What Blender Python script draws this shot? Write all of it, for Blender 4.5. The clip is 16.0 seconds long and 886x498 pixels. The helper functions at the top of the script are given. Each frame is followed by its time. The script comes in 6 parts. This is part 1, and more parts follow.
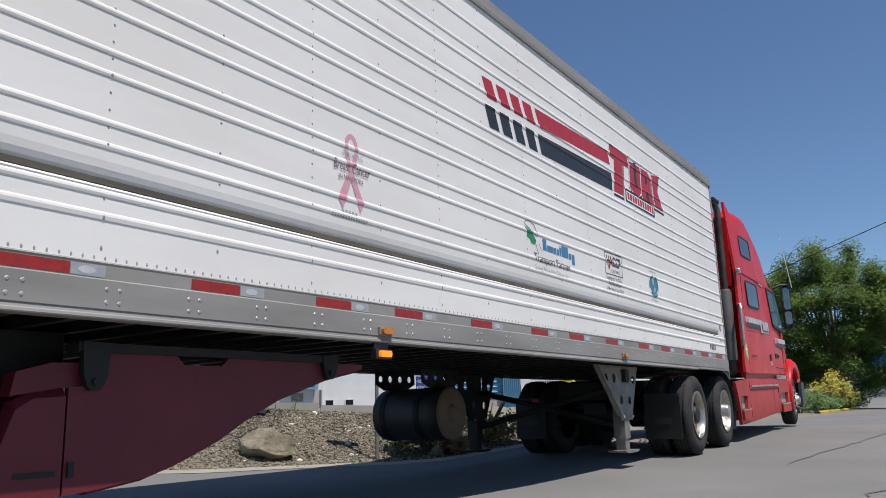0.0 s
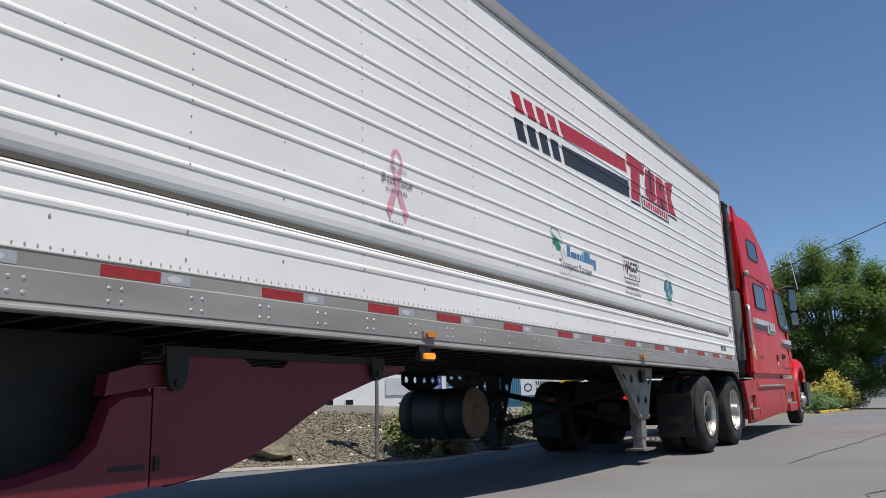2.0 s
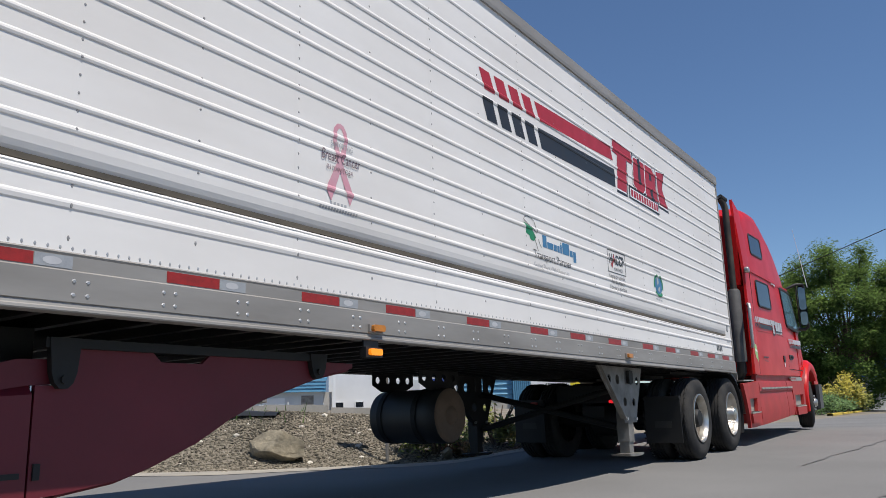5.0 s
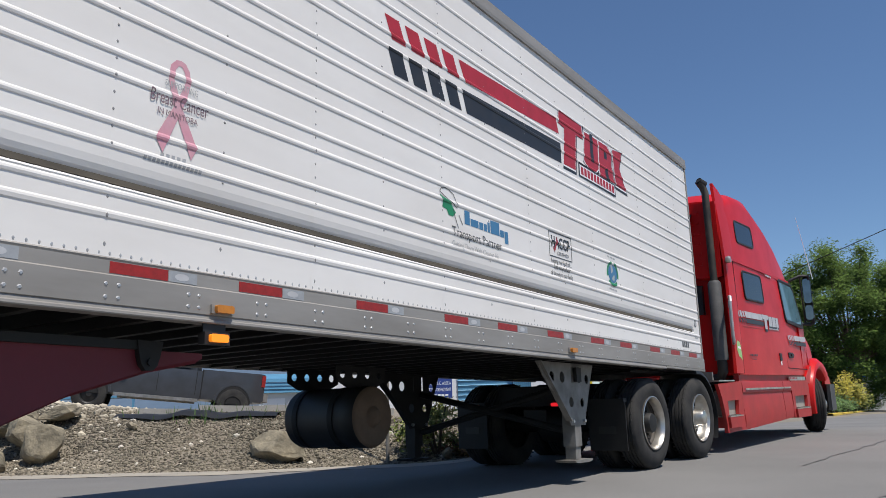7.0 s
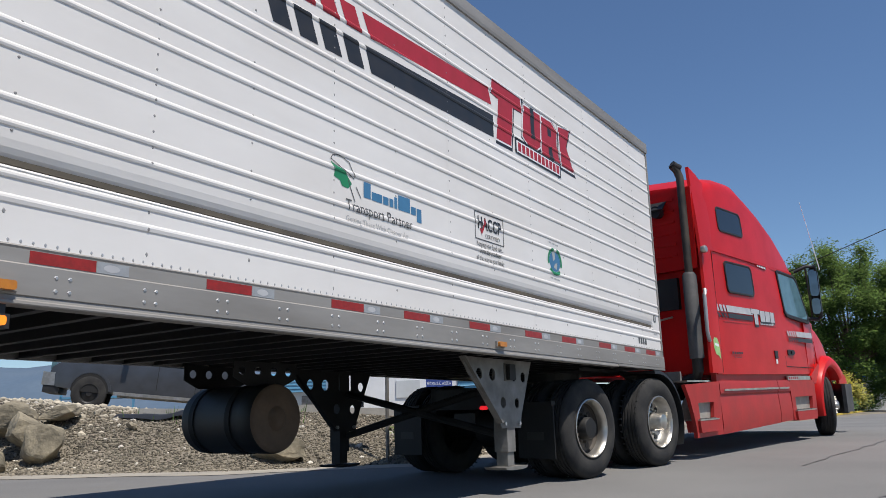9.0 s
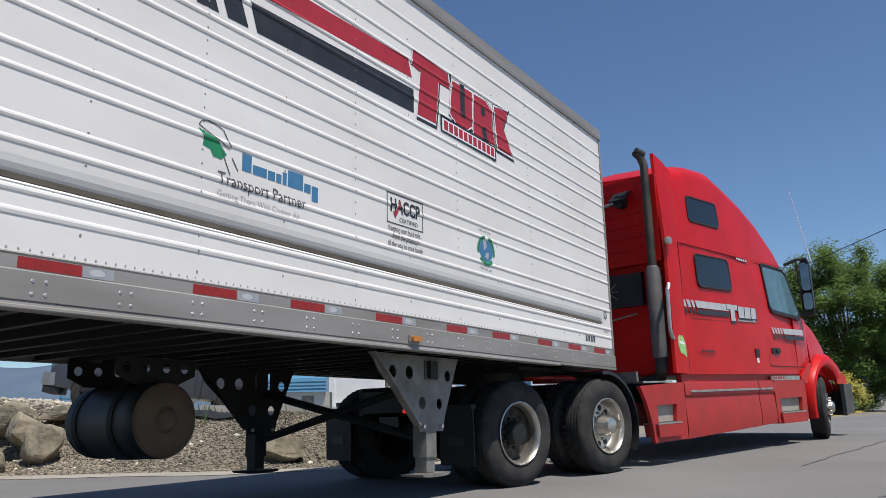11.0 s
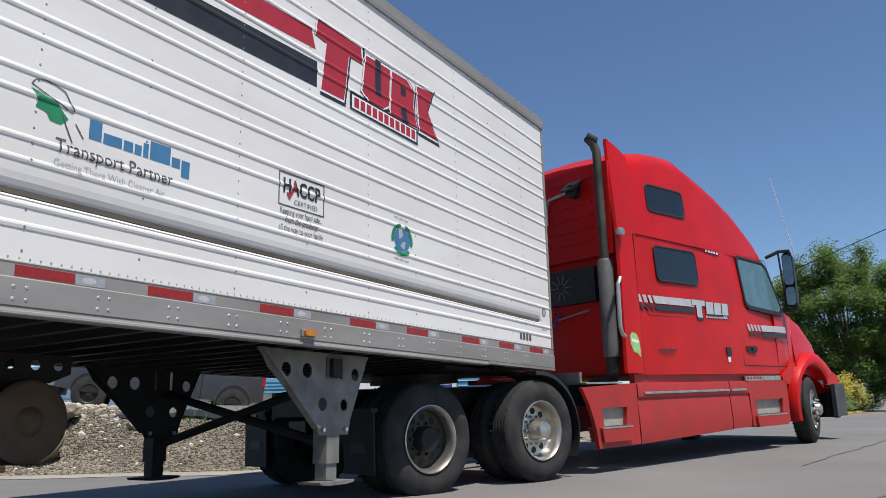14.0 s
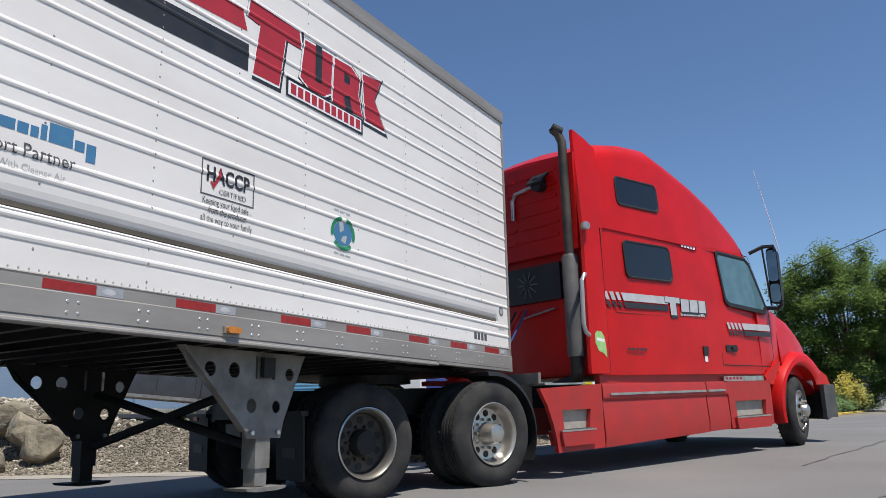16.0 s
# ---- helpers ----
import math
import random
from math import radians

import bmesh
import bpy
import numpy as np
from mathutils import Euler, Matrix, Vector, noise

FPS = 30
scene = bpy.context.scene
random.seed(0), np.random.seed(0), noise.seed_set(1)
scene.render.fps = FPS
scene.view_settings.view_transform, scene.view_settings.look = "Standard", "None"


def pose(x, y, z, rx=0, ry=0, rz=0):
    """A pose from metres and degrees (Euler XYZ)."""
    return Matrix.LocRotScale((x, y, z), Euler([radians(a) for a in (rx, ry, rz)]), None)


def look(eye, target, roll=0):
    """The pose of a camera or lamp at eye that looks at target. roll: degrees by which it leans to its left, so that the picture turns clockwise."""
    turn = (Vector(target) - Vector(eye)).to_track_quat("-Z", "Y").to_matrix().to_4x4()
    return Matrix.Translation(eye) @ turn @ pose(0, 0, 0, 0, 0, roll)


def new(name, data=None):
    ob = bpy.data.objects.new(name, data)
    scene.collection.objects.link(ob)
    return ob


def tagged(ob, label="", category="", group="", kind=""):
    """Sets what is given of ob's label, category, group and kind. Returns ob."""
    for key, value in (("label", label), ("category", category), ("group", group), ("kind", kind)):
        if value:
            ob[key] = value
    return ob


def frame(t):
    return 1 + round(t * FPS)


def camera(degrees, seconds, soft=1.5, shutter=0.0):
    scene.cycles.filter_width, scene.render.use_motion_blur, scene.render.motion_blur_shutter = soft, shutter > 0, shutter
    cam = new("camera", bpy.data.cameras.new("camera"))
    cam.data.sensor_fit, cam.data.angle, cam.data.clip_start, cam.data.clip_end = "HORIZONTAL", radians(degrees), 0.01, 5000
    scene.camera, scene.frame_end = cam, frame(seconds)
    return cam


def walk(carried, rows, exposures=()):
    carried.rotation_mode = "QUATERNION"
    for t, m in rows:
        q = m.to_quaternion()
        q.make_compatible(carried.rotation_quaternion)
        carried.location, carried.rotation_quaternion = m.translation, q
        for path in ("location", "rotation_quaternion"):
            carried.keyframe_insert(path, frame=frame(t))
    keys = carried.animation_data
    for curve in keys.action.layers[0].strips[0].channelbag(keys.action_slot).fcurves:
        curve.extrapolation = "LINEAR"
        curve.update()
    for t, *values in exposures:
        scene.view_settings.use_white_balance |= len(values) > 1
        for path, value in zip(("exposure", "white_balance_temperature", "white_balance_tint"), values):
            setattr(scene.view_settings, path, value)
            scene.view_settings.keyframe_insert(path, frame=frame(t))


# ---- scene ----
# camera: stands still, turned a little to the left between 3 and 5.5 s
cam = camera(59.3, 16.0, soft=0.7)
EARLY = pose(0, 0, 0.674, 101.9, 1.71, -0.75)
LATE = pose(0, 0, 0.674, 102.09, 1.71, 0)
walk(cam, [(0, EARLY), (3.3, EARLY), (5.2, LATE), (16.0, LATE)], [(0, 0.23), (8.0, 0.23), (12.5, 0.27), (16.0, 0.35)])

# way of the trailer: seconds, x, y, turn (front corner of its kerb side)
TRAILER_ROWS = [
    (0.0, 4.425, 11.689, -35.88),
    (0.5, 4.599, 11.914, -35.89),
    (1.0, 4.698, 12.034, -35.90),
    (1.5, 4.711, 12.044, -35.84),
    (2.0, 4.696, 12.020, -35.77),
    (2.5, 4.693, 12.018, -35.76),
    (3.0, 4.696, 12.029, -35.78),
    (3.5, 4.677, 12.004, -35.78),
    (4.0, 4.594, 11.895, -35.75),
    (4.5, 4.466, 11.728, -35.71),
    (5.0, 4.287, 11.494, -35.65),
    (5.5, 4.057, 11.194, -35.57),
    (6.0, 3.898, 11.006, -35.53),
    (6.5, 3.726, 10.816, -35.51),
    (7.0, 3.530, 10.608, -35.36),
    (7.5, 3.323, 10.401, -35.08),
    (8.0, 3.131, 10.222, -34.88),
    (8.5, 2.951, 10.043, -34.79),
    (9.0, 2.772, 9.839, -34.88),
    (9.5, 2.557, 9.668, -34.66),
    (10.0, 2.358, 9.512, -34.45),
    (10.5, 2.185, 9.376, -34.28),
    (11.0, 2.030, 9.253, -34.13),
    (11.5, 1.909, 9.158, -34.01),
    (12.0, 1.794, 9.083, -33.86),
    (12.5, 1.670, 9.004, -33.72),
    (13.0, 1.522, 8.913, -33.46),
    (13.5, 1.369, 8.823, -33.07),
    (14.0, 1.235, 8.749, -32.77),
    (14.5, 1.123, 8.684, -32.53),
    (15.0, 1.014, 8.620, -32.33),
    (15.5, 0.887, 8.551, -32.09),
    (16.0, 0.734, 8.469, -31.80),
]
TRACTOR_ROWS = [
    (0.0, 4.294, 11.538, -33.33),
    (0.5, 4.455, 11.752, -33.32),
    (1.0, 4.550, 11.875, -33.48),
    (1.5, 4.569, 11.889, -33.51),
    (2.0, 4.559, 11.865, -33.46),
    (2.5, 4.556, 11.859, -33.49),
    (3.0, 4.561, 11.872, -33.48),
    (3.5, 4.541, 11.844, -33.53),
    (4.0, 4.452, 11.725, -33.74),
    (4.5, 4.316, 11.542, -34.07),
    (5.0, 4.125, 11.286, -34.53),
    (5.5, 3.879, 10.957, -35.13),
    (6.0, 3.711, 10.732, -35.87),
    (6.5, 3.534, 10.500, -36.89),
    (7.0, 3.333, 10.242, -38.29),
    (7.5, 3.126, 9.992, -39.71),
    (8.0, 2.940, 9.789, -40.90),
    (8.5, 2.758, 9.595, -41.97),
    (9.0, 2.558, 9.370, -42.95),
    (9.5, 2.340, 9.184, -43.82),
    (10.0, 2.139, 9.012, -44.61),
    (10.5, 1.964, 8.863, -45.31),
    (11.0, 1.807, 8.729, -45.93),
    (11.5, 1.684, 8.624, -46.41),
    (12.0, 1.566, 8.536, -46.78),
    (12.5, 1.436, 8.440, -47.23),
    (13.0, 1.285, 8.325, -47.73),
    (13.5, 1.129, 8.211, -48.20),
    (14.0, 0.993, 8.115, -48.59),
    (14.5, 0.878, 8.032, -48.89),
    (15.0, 0.765, 7.954, -49.22),
    (15.5, 0.634, 7.861, -49.54),
    (16.0, 0.478, 7.748, -49.85),
]
# seconds, how far the trailer's front has sunk, how far its nose dips
TRAILER_SINK = [(0, -0.008, 0.05), (3.5, -0.008, 0.05), (5.5, -0.012, -0.1), (8.0, -0.02, -0.33), (11.5, -0.03, -0.65), (13.0, -0.034, -0.8), (16.0, -0.05, -1.0)]
STEER_ROWS = [(0, 3), (3.0, 3), (4.5, 9), (5.5, 19), (6.5, 26), (8.0, 26), (9.0, 24), (11.5, 17), (13.0, 15), (16.0, 13)]



def road_z(x, y):
    """The road climbs gently away from the camera and levels out again."""
    s = min(1.0, max(0.0, (x + 0.6) / 2.2))
    s = s * s * (3 - 2 * s)
    up = 0.025 * (min(y, 15.5) - 8.65)
    up = max(-0.03, up)
    if y > 15.5:
        u = min(1.0, (y - 15.5) / 20.0)
        up *= 1 - u * u * (3 - 2 * u)
    return s * up


# light: clear sky, sun high behind the camera
SUN_WAY = Vector((0.30, -0.33, 1.0)).normalized()
world = bpy.data.worlds.new("sky")
scene.world = world
world.use_nodes = True
wn = world.node_tree.nodes
sky = wn.new("ShaderNodeTexSky")
sky.sky_type = "NISHITA"
sky.sun_disc = False
sky.sun_elevation = math.asin(SUN_WAY.z)
sky.sun_rotation = math.atan2(SUN_WAY.x, SUN_WAY.y)
sky.altitude = 400
sky.air_density = 1.0
sky.dust_density = 0.0
sky.ozone_density = 7.0
wn["Background"].inputs["Strength"].default_value = 0.09
world.node_tree.links.new(sky.outputs[0], wn["Background"].inputs["Color"])
sun_data = bpy.data.lights.new("sun", "SUN")
sun_data.energy = 4.3
sun_data.angle = radians(0.53)
sun_data.color = (1.0, 0.945, 0.875)
sun = new("sun", sun_data)
sun.matrix_world = look(SUN_WAY * 50, (0, 0, 0))


# ---- materials ----
def mat(name, base, other=None, scale=6.0, rough=0.6, metal=0.0, bump=0.0, fine=60.0, spread=0.12, coat=0.0,
        rough2=None, per_piece=0.0, stretch=(1, 1, 1), contrast=(0.35, 0.65), spec=0.5):
    """Base colour varied by a coarse and a fine noise, with relief and wear."""
    m = bpy.data.materials.new(name)
    m.use_nodes = True
    nt = m.node_tree
    n, l = nt.nodes, nt.links
    b = n["Principled BSDF"]
    if other is None:
        other = tuple(c * 0.8 for c in base)
    tex = n.new("ShaderNodeTexCoord")
    mp = n.new("ShaderNodeMapping")
    mp.inputs["Scale"].default_value = stretch
    l.new(tex.outputs["Object"], mp.inputs[0])
    big = n.new("ShaderNodeTexNoise")
    big.inputs["Scale"].default_value = scale
    big.inputs["Detail"].default_value = 5
    l.new(mp.outputs[0], big.inputs["Vector"])
    ramp = n.new("ShaderNodeValToRGB")
    ramp.color_ramp.elements[0].position, ramp.color_ramp.elements[1].position = contrast
    ramp.color_ramp.elements[0].color = (*base, 1)
    ramp.color_ramp.elements[1].color = (*other, 1)
    l.new(big.outputs[0], ramp.inputs[0])
    small = n.new("ShaderNodeTexNoise")
    small.inputs["Scale"].default_value = fine
    small.inputs["Detail"].default_value = 3
    l.new(mp.outputs[0], small.inputs["Vector"])
    rng = n.new("ShaderNodeMapRange")
    rng.inputs[3].default_value, rng.inputs[4].default_value = 1 - spread, 1 + spread
    l.new(small.outputs[0], rng.inputs[0])
    last = rng.outputs[0]
    if per_piece:
        info = n.new("ShaderNodeObjectInfo") if per_piece < 0 else n.new("ShaderNodeNewGeometry")
        r2 = n.new("ShaderNodeMapRange")
        r2.inputs[3].default_value, r2.inputs[4].default_value = 1 - abs(per_piece), 1 + abs(per_piece)
        l.new(info.outputs["Random" if per_piece < 0 else "Random Per Island"], r2.inputs[0])
        mul = n.new("ShaderNodeMath")
        mul.operation = "MULTIPLY"
        l.new(last, mul.inputs[0])
        l.new(r2.outputs[0], mul.inputs[1])
        last = mul.outputs[0]
    mix = n.new("ShaderNodeVectorMath")
    mix.operation = "SCALE"
    l.new(ramp.outputs[0], mix.inputs[0])
    l.new(last, mix.inputs["Scale"])
    l.new(mix.outputs[0], b.inputs["Base Color"])
    rr = n.new("ShaderNodeMapRange")
    rr.inputs[3].default_value = rough
    rr.inputs[4].default_value = rough2 if rough2 is not None else min(1, rough + 0.12)
    l.new(big.outputs[0], rr.inputs[0])
    l.new(rr.outputs[0], b.inputs["Roughness"])
    b.inputs["Metallic"].default_value = metal
    b.inputs["Coat Weight"].default_value = coat
    b.inputs["Coat Roughness"].default_value = 0.08
    b.inputs["Specular IOR Level"].default_value = spec
    if bump:
        bp = n.new("ShaderNodeBump")
        bp.inputs["Strength"].default_value = bump
        bp.inputs["Distance"].default_value = 0.01
        l.new(small.outputs[0], bp.inputs["Height"])
        l.new(bp.outputs[0], b.inputs["Normal"])
    return m


def glow(name, colour, strength):
    m = mat(name, colour, rough=0.3)
    b = m.node_tree.nodes["Principled BSDF"]
    b.inputs["Emission Color"].default_value = (*colour, 1)
    b.inputs["Emission Strength"].default_value = strength
    return m


def glass(name, tint=(0.02, 0.025, 0.03), rough=0.03):
    m = mat(name, tint, rough=rough, rough2=rough + 0.03, spread=0.02, spec=0.5)
    return m


WHITE = mat("white_aluminium_sheet", (0.77, 0.745, 0.715), (0.70, 0.67, 0.635), 1.1, 0.42, bump=0.03, fine=7, spread=0.025, stretch=(1, 0.6, 1.6))
STEEL = mat("mill_aluminium", (0.34, 0.32, 0.295), (0.25, 0.233, 0.212), 3, 0.5, 0.3, bump=0.03, fine=40, spread=0.06, stretch=(1, 0.2, 1))
KICK = mat("dusty_kick_plate", (0.40, 0.365, 0.315), (0.31, 0.28, 0.24), 6, 0.6, 0.2, bump=0.05, fine=40, spread=0.1)
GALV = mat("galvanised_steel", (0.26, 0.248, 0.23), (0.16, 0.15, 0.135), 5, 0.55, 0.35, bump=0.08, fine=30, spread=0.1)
CHROME = mat("polished_aluminium", (0.60, 0.58, 0.54), (0.43, 0.40, 0.35), 7, 0.26, 0.9, fine=50, spread=0.08, rough2=0.42)
SOOT = mat("sooty_steel", (0.045, 0.040, 0.036), (0.095, 0.078, 0.062), 4, 0.6, 0.4, fine=30, spread=0.2)
BUMPER = mat("scuffed_grey_plastic", (0.055, 0.055, 0.057), (0.09, 0.088, 0.085), 5, 0.6, fine=40, spread=0.15)
RIVET = mat("rivet_zinc", (0.50, 0.50, 0.50), rough=0.4, metal=0.6)
RIVETDARK = mat("dull_rivet", (0.33, 0.32, 0.31), rough=0.5, metal=0.5)
# dark brown that carries the shade inside the side wall's groove
GROOVESHADE = mat("groove_shade_brown", (0.115, 0.098, 0.074), (0.065, 0.057, 0.046), 4, 0.85, fine=30, spread=0.2, stretch=(1, 0.3, 1))
RED = mat("red_truck_paint", (0.56, 0.006, 0.005), (0.47, 0.006, 0.005), 2.0, 0.34, coat=0.10, fine=25, spread=0.04, bump=0.012, spec=0.22)
REDFADE = mat("dusty_red_plastic", (0.43, 0.020, 0.017), (0.34, 0.026, 0.022), 3.5, 0.5, coat=0.05, fine=30, spread=0.08, bump=0.03)
MAROON = mat("maroon_fairing_plastic", (0.14, 0.008, 0.018), (0.11, 0.008, 0.015), 1.6, 0.5, fine=30, spread=0.06, bump=0.03)
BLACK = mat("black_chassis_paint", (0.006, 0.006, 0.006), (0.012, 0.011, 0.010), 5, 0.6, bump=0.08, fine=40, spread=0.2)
TANKBLACK = mat("black_tank_paint", (0.015, 0.015, 0.016), (0.022, 0.020, 0.018), 4, 0.5, bump=0.05, fine=30, spread=0.12)
TANKEND = mat("dusty_tank_end", (0.16, 0.105, 0.068), (0.11, 0.075, 0.05), 4, 0.7, bump=0.08, fine=30, spread=0.12)
RUBBER = mat("tyre_rubber", (0.025, 0.025, 0.026), (0.048, 0.046, 0.043), 5, 0.88, bump=0.14, fine=80, spread=0.15, spec=0.25)
PLASTIC = mat("black_plastic", (0.012, 0.012, 0.013), (0.019, 0.019, 0.019), 6, 0.45, fine=60, spread=0.1)
DARKGLASS = glass("dark_window_glass", (0.012, 0.016, 0.022))
CLEARISH = glass("door_window_glass", (0.10, 0.19, 0.22), 0.02)
MIRROR = mat("mirror_glass", (0.16, 0.18, 0.21), rough=0.03, metal=1.0, rough2=0.05, spread=0.01)
TAPERED = mat("red_reflective_tape", (0.33, 0.018, 0.014), (0.24, 0.016, 0.012), 30, 0.35, fine=160, spread=0.15)
TAPEWHITE = mat("white_reflective_tape", (0.33, 0.345, 0.36), (0.29, 0.30, 0.315), 30, 0.35, fine=160, spread=0.1)
DECALRED = mat("red_vinyl", (0.42, 0.022, 0.035), (0.36, 0.022, 0.03), 8, 0.4, fine=40, spread=0.06)
DECALBLACK = mat("black_vinyl", (0.018, 0.02, 0.024), (0.028, 0.028, 0.03), 8, 0.4, fine=40, spread=0.06)
DECALGREY = mat("silver_vinyl", (0.50, 0.50, 0.51), (0.42, 0.42, 0.43), 8, 0.4, fine=40, spread=0.05)
DECALWHITE = mat("white_vinyl", (0.82, 0.82, 0.82), (0.76, 0.76, 0.76), 8, 0.4, fine=40, spread=0.03)
DECALPINK = mat("pink_vinyl", (0.62, 0.28, 0.34), (0.58, 0.34, 0.38), 6, 0.45, fine=40, spread=0.08)
DECALGREEN = mat("green_vinyl", (0.02, 0.24, 0.10), (0.015, 0.18, 0.08), 8, 0.4, fine=40, spread=0.06)
DECALLEAF = mat("light_green_vinyl", (0.22, 0.52, 0.14), (0.4, 0.6, 0.25), 12, 0.4, fine=40, spread=0.06)
DECALBLUE = mat("blue_vinyl", (0.06, 0.19, 0.34), (0.05, 0.17, 0.31), 8, 0.4, fine=40, spread=0.06)
DECALTEXT = mat("grey_black_lettering", (0.07, 0.07, 0.075), (0.10, 0.10, 0.10), 8, 0.45, fine=40, spread=0.06)
DECALFADED = mat("faded_plum_lettering", (0.16, 0.10, 0.125), (0.22, 0.15, 0.17), 8, 0.45, fine=40, spread=0.06)
DECALPALE = mat("pale_grey_lettering", (0.36, 0.37, 0.38), (0.42, 0.42, 0.42), 8, 0.45, fine=40, spread=0.06)
AMBER = mat("amber_lens", (0.55, 0.20, 0.02), (0.45, 0.16, 0.02), 20, 0.25, fine=60, spread=0.1)
AMBERLIT = glow("lit_amber_lens", (0.95, 0.27, 0.015), 0.6)
REDLIT = glow("lit_red_lens", (0.9, 0.02, 0.03), 0.7)
ASPHALT = mat("worn_grey_asphalt", (0.185, 0.18, 0.172), (0.15, 0.146, 0.14), 0.35, 0.88, bump=0.25, fine=95, spread=0.28)
CONCRETE = mat("concrete", (0.42, 0.40, 0.37), (0.34, 0.33, 0.30), 2, 0.85, bump=0.15, fine=40, spread=0.12)
DIRT = mat("dusty_gravel_ground", (0.24, 0.207, 0.158), (0.17, 0.147, 0.113), 0.8, 0.95, bump=0.5, fine=26, spread=0.3)
PEBBLE = mat("grey_brown_gravel", (0.125, 0.11, 0.082), (0.205, 0.178, 0.134), 1.2, 0.9, bump=0.2, fine=50, spread=0.15, per_piece=0.72)
ROCK = mat("tan_rock", (0.30, 0.26, 0.185), (0.13, 0.115, 0.085), 3.6, 0.92, bump=0.9, fine=26, spread=0.3)
WHITEWALL = mat("white_painted_wall", (0.72, 0.73, 0.74), (0.66, 0.67, 0.68), 1, 0.7, fine=20, spread=0.03)
GREYWALL = mat("pale_grey_wall", (0.55, 0.57, 0.58), (0.48, 0.50, 0.51), 1, 0.7, fine=20, spread=0.04)
BLUEMETAL = mat("blue_metal_cladding", (0.09, 0.27, 0.42), (0.08, 0.23, 0.37), 2, 0.5, 0.0, fine=20, spread=0.05)
BARK = mat("bark", (0.12, 0.09, 0.065), (0.08, 0.06, 0.045), 6, 0.9, bump=0.4, fine=30, spread=0.2)
LEAF = mat("tree_leaves", (0.105, 0.165, 0.03), (0.06, 0.105, 0.02), 0.6, 0.8, spec=0.2, fine=3, spread=0.2, per_piece=0.45)
BUSHLEAF = mat("shrub_leaves", (0.12, 0.16, 0.03), (0.20, 0.19, 0.04), 1.2, 0.6, fine=6, spread=0.2, per_piece=0.45)
YELLOWLEAF = mat("yellow_shrub_leaves", (0.42, 0.34, 0.03), (0.16, 0.19, 0.03), 0.7, 0.6, fine=6, spread=0.2, per_piece=0.35)
CONIFER = mat("juniper_needles", (0.075, 0.14, 0.035), (0.10, 0.17, 0.045), 1.0, 0.7, fine=6, spread=0.2, per_piece=0.45)
DARKLEAF = mat("dark_conifer_needles", (0.03, 0.06, 0.025), (0.04, 0.08, 0.03), 1.0, 0.7, fine=6, spread=0.2, per_piece=0.4)
YELLOWPAINT = mat("yellow_kerb_paint", (0.62, 0.44, 0.05), (0.5, 0.36, 0.06), 3, 0.7, fine=30, spread=0.12)
SILVERCAR = mat("silver_car_paint", (0.062, 0.066, 0.074), (0.05, 0.052, 0.056), 3, 0.3, 0.3, coat=0.4, fine=40, spread=0.04)
HILL = mat("hazy_blue_hill", (0.075, 0.115, 0.17), (0.09, 0.13, 0.18), 0.02, 0.95, fine=0.2, spread=0.1)
SIGNBLUE = mat("blue_sign", (0.02, 0.05, 0.24), (0.02, 0.045, 0.2), 4, 0.5, fine=20, spread=0.04)
SIGNYELLOW = mat("yellow_sign", (0.75, 0.60, 0.03), (0.68, 0.53, 0.03), 4, 0.5, fine=20, spread=0.04)


# ---- building helpers ----
def finish(name, bm, material, parent=None, label="", smooth=False, bevel=0.0):
    if bevel:
        bmesh.ops.bevel(bm, geom=[e for e in bm.edges if e.is_manifold and e.calc_face_angle(0) > 0.6], offset=bevel, segments=2, affect="EDGES", clamp_overlap=True)
    bmesh.ops.recalc_face_normals(bm, faces=bm.faces)
    me = bpy.data.meshes.new(name)
    bm.to_mesh(me)
    bm.free()
    me.materials.append(material)
    if smooth:
        me.polygons.foreach_set("use_smooth", [True] * len(me.polygons))
        me.set_sharp_from_angle(angle=radians(38))
    ob = new(name, me)
    if parent is not None:
        ob.parent = parent
    if label:
        ob["label"] = label
    return ob


def part(name, bm, material, parent, label="", smooth=False, bevel=0.0):
    return finish(name, bm, material, parent, label, smooth, bevel)


def thing(name, label, category, group="", kind=""):
    return tagged(new(name), label, category, group, kind)


def box(bm, a, b):
    (x0, y0, z0), (x1, y1, z1) = a, b
    v = [bm.verts.new(p) for p in ((x0, y0, z0), (x1, y0, z0), (x1, y1, z0), (x0, y1, z0), (x0, y0, z1), (x1, y0, z1), (x1, y1, z1), (x0, y1, z1))]
    for f in ((3, 2, 1, 0), (4, 5, 6, 7), (0, 1, 5, 4), (1, 2, 6, 5), (2, 3, 7, 6), (3, 0, 4, 7)):
        bm.faces.new([v[i] for i in f])
    return bm


def boxes(*pairs):
    bm = bmesh.new()
    for a, b in pairs:
        box(bm, a, b)
    return bm


def tube(bm, p, q, r, r2=None, seg=12, caps=True):
    p, q = Vector(p), Vector(q)
    r2 = r if r2 is None else r2
    u = (q - p).normalized()
    s = u.orthogonal().normalized()
    w = u.cross(s)
    rings = []
    for c, rad in ((p, r), (q, r2)):
        rings.append([bm.verts.new(c + (s * math.cos(k * math.tau / seg) + w * math.sin(k * math.tau / seg)) * rad) for k in range(seg)])
    for k in range(seg):
        bm.faces.new((rings[0][k], rings[0][(k + 1) % seg], rings[1][(k + 1) % seg], rings[1][k]))
    if caps:
        bm.faces.new(rings[0][::-1])
        bm.faces.new(rings[1])
    return bm


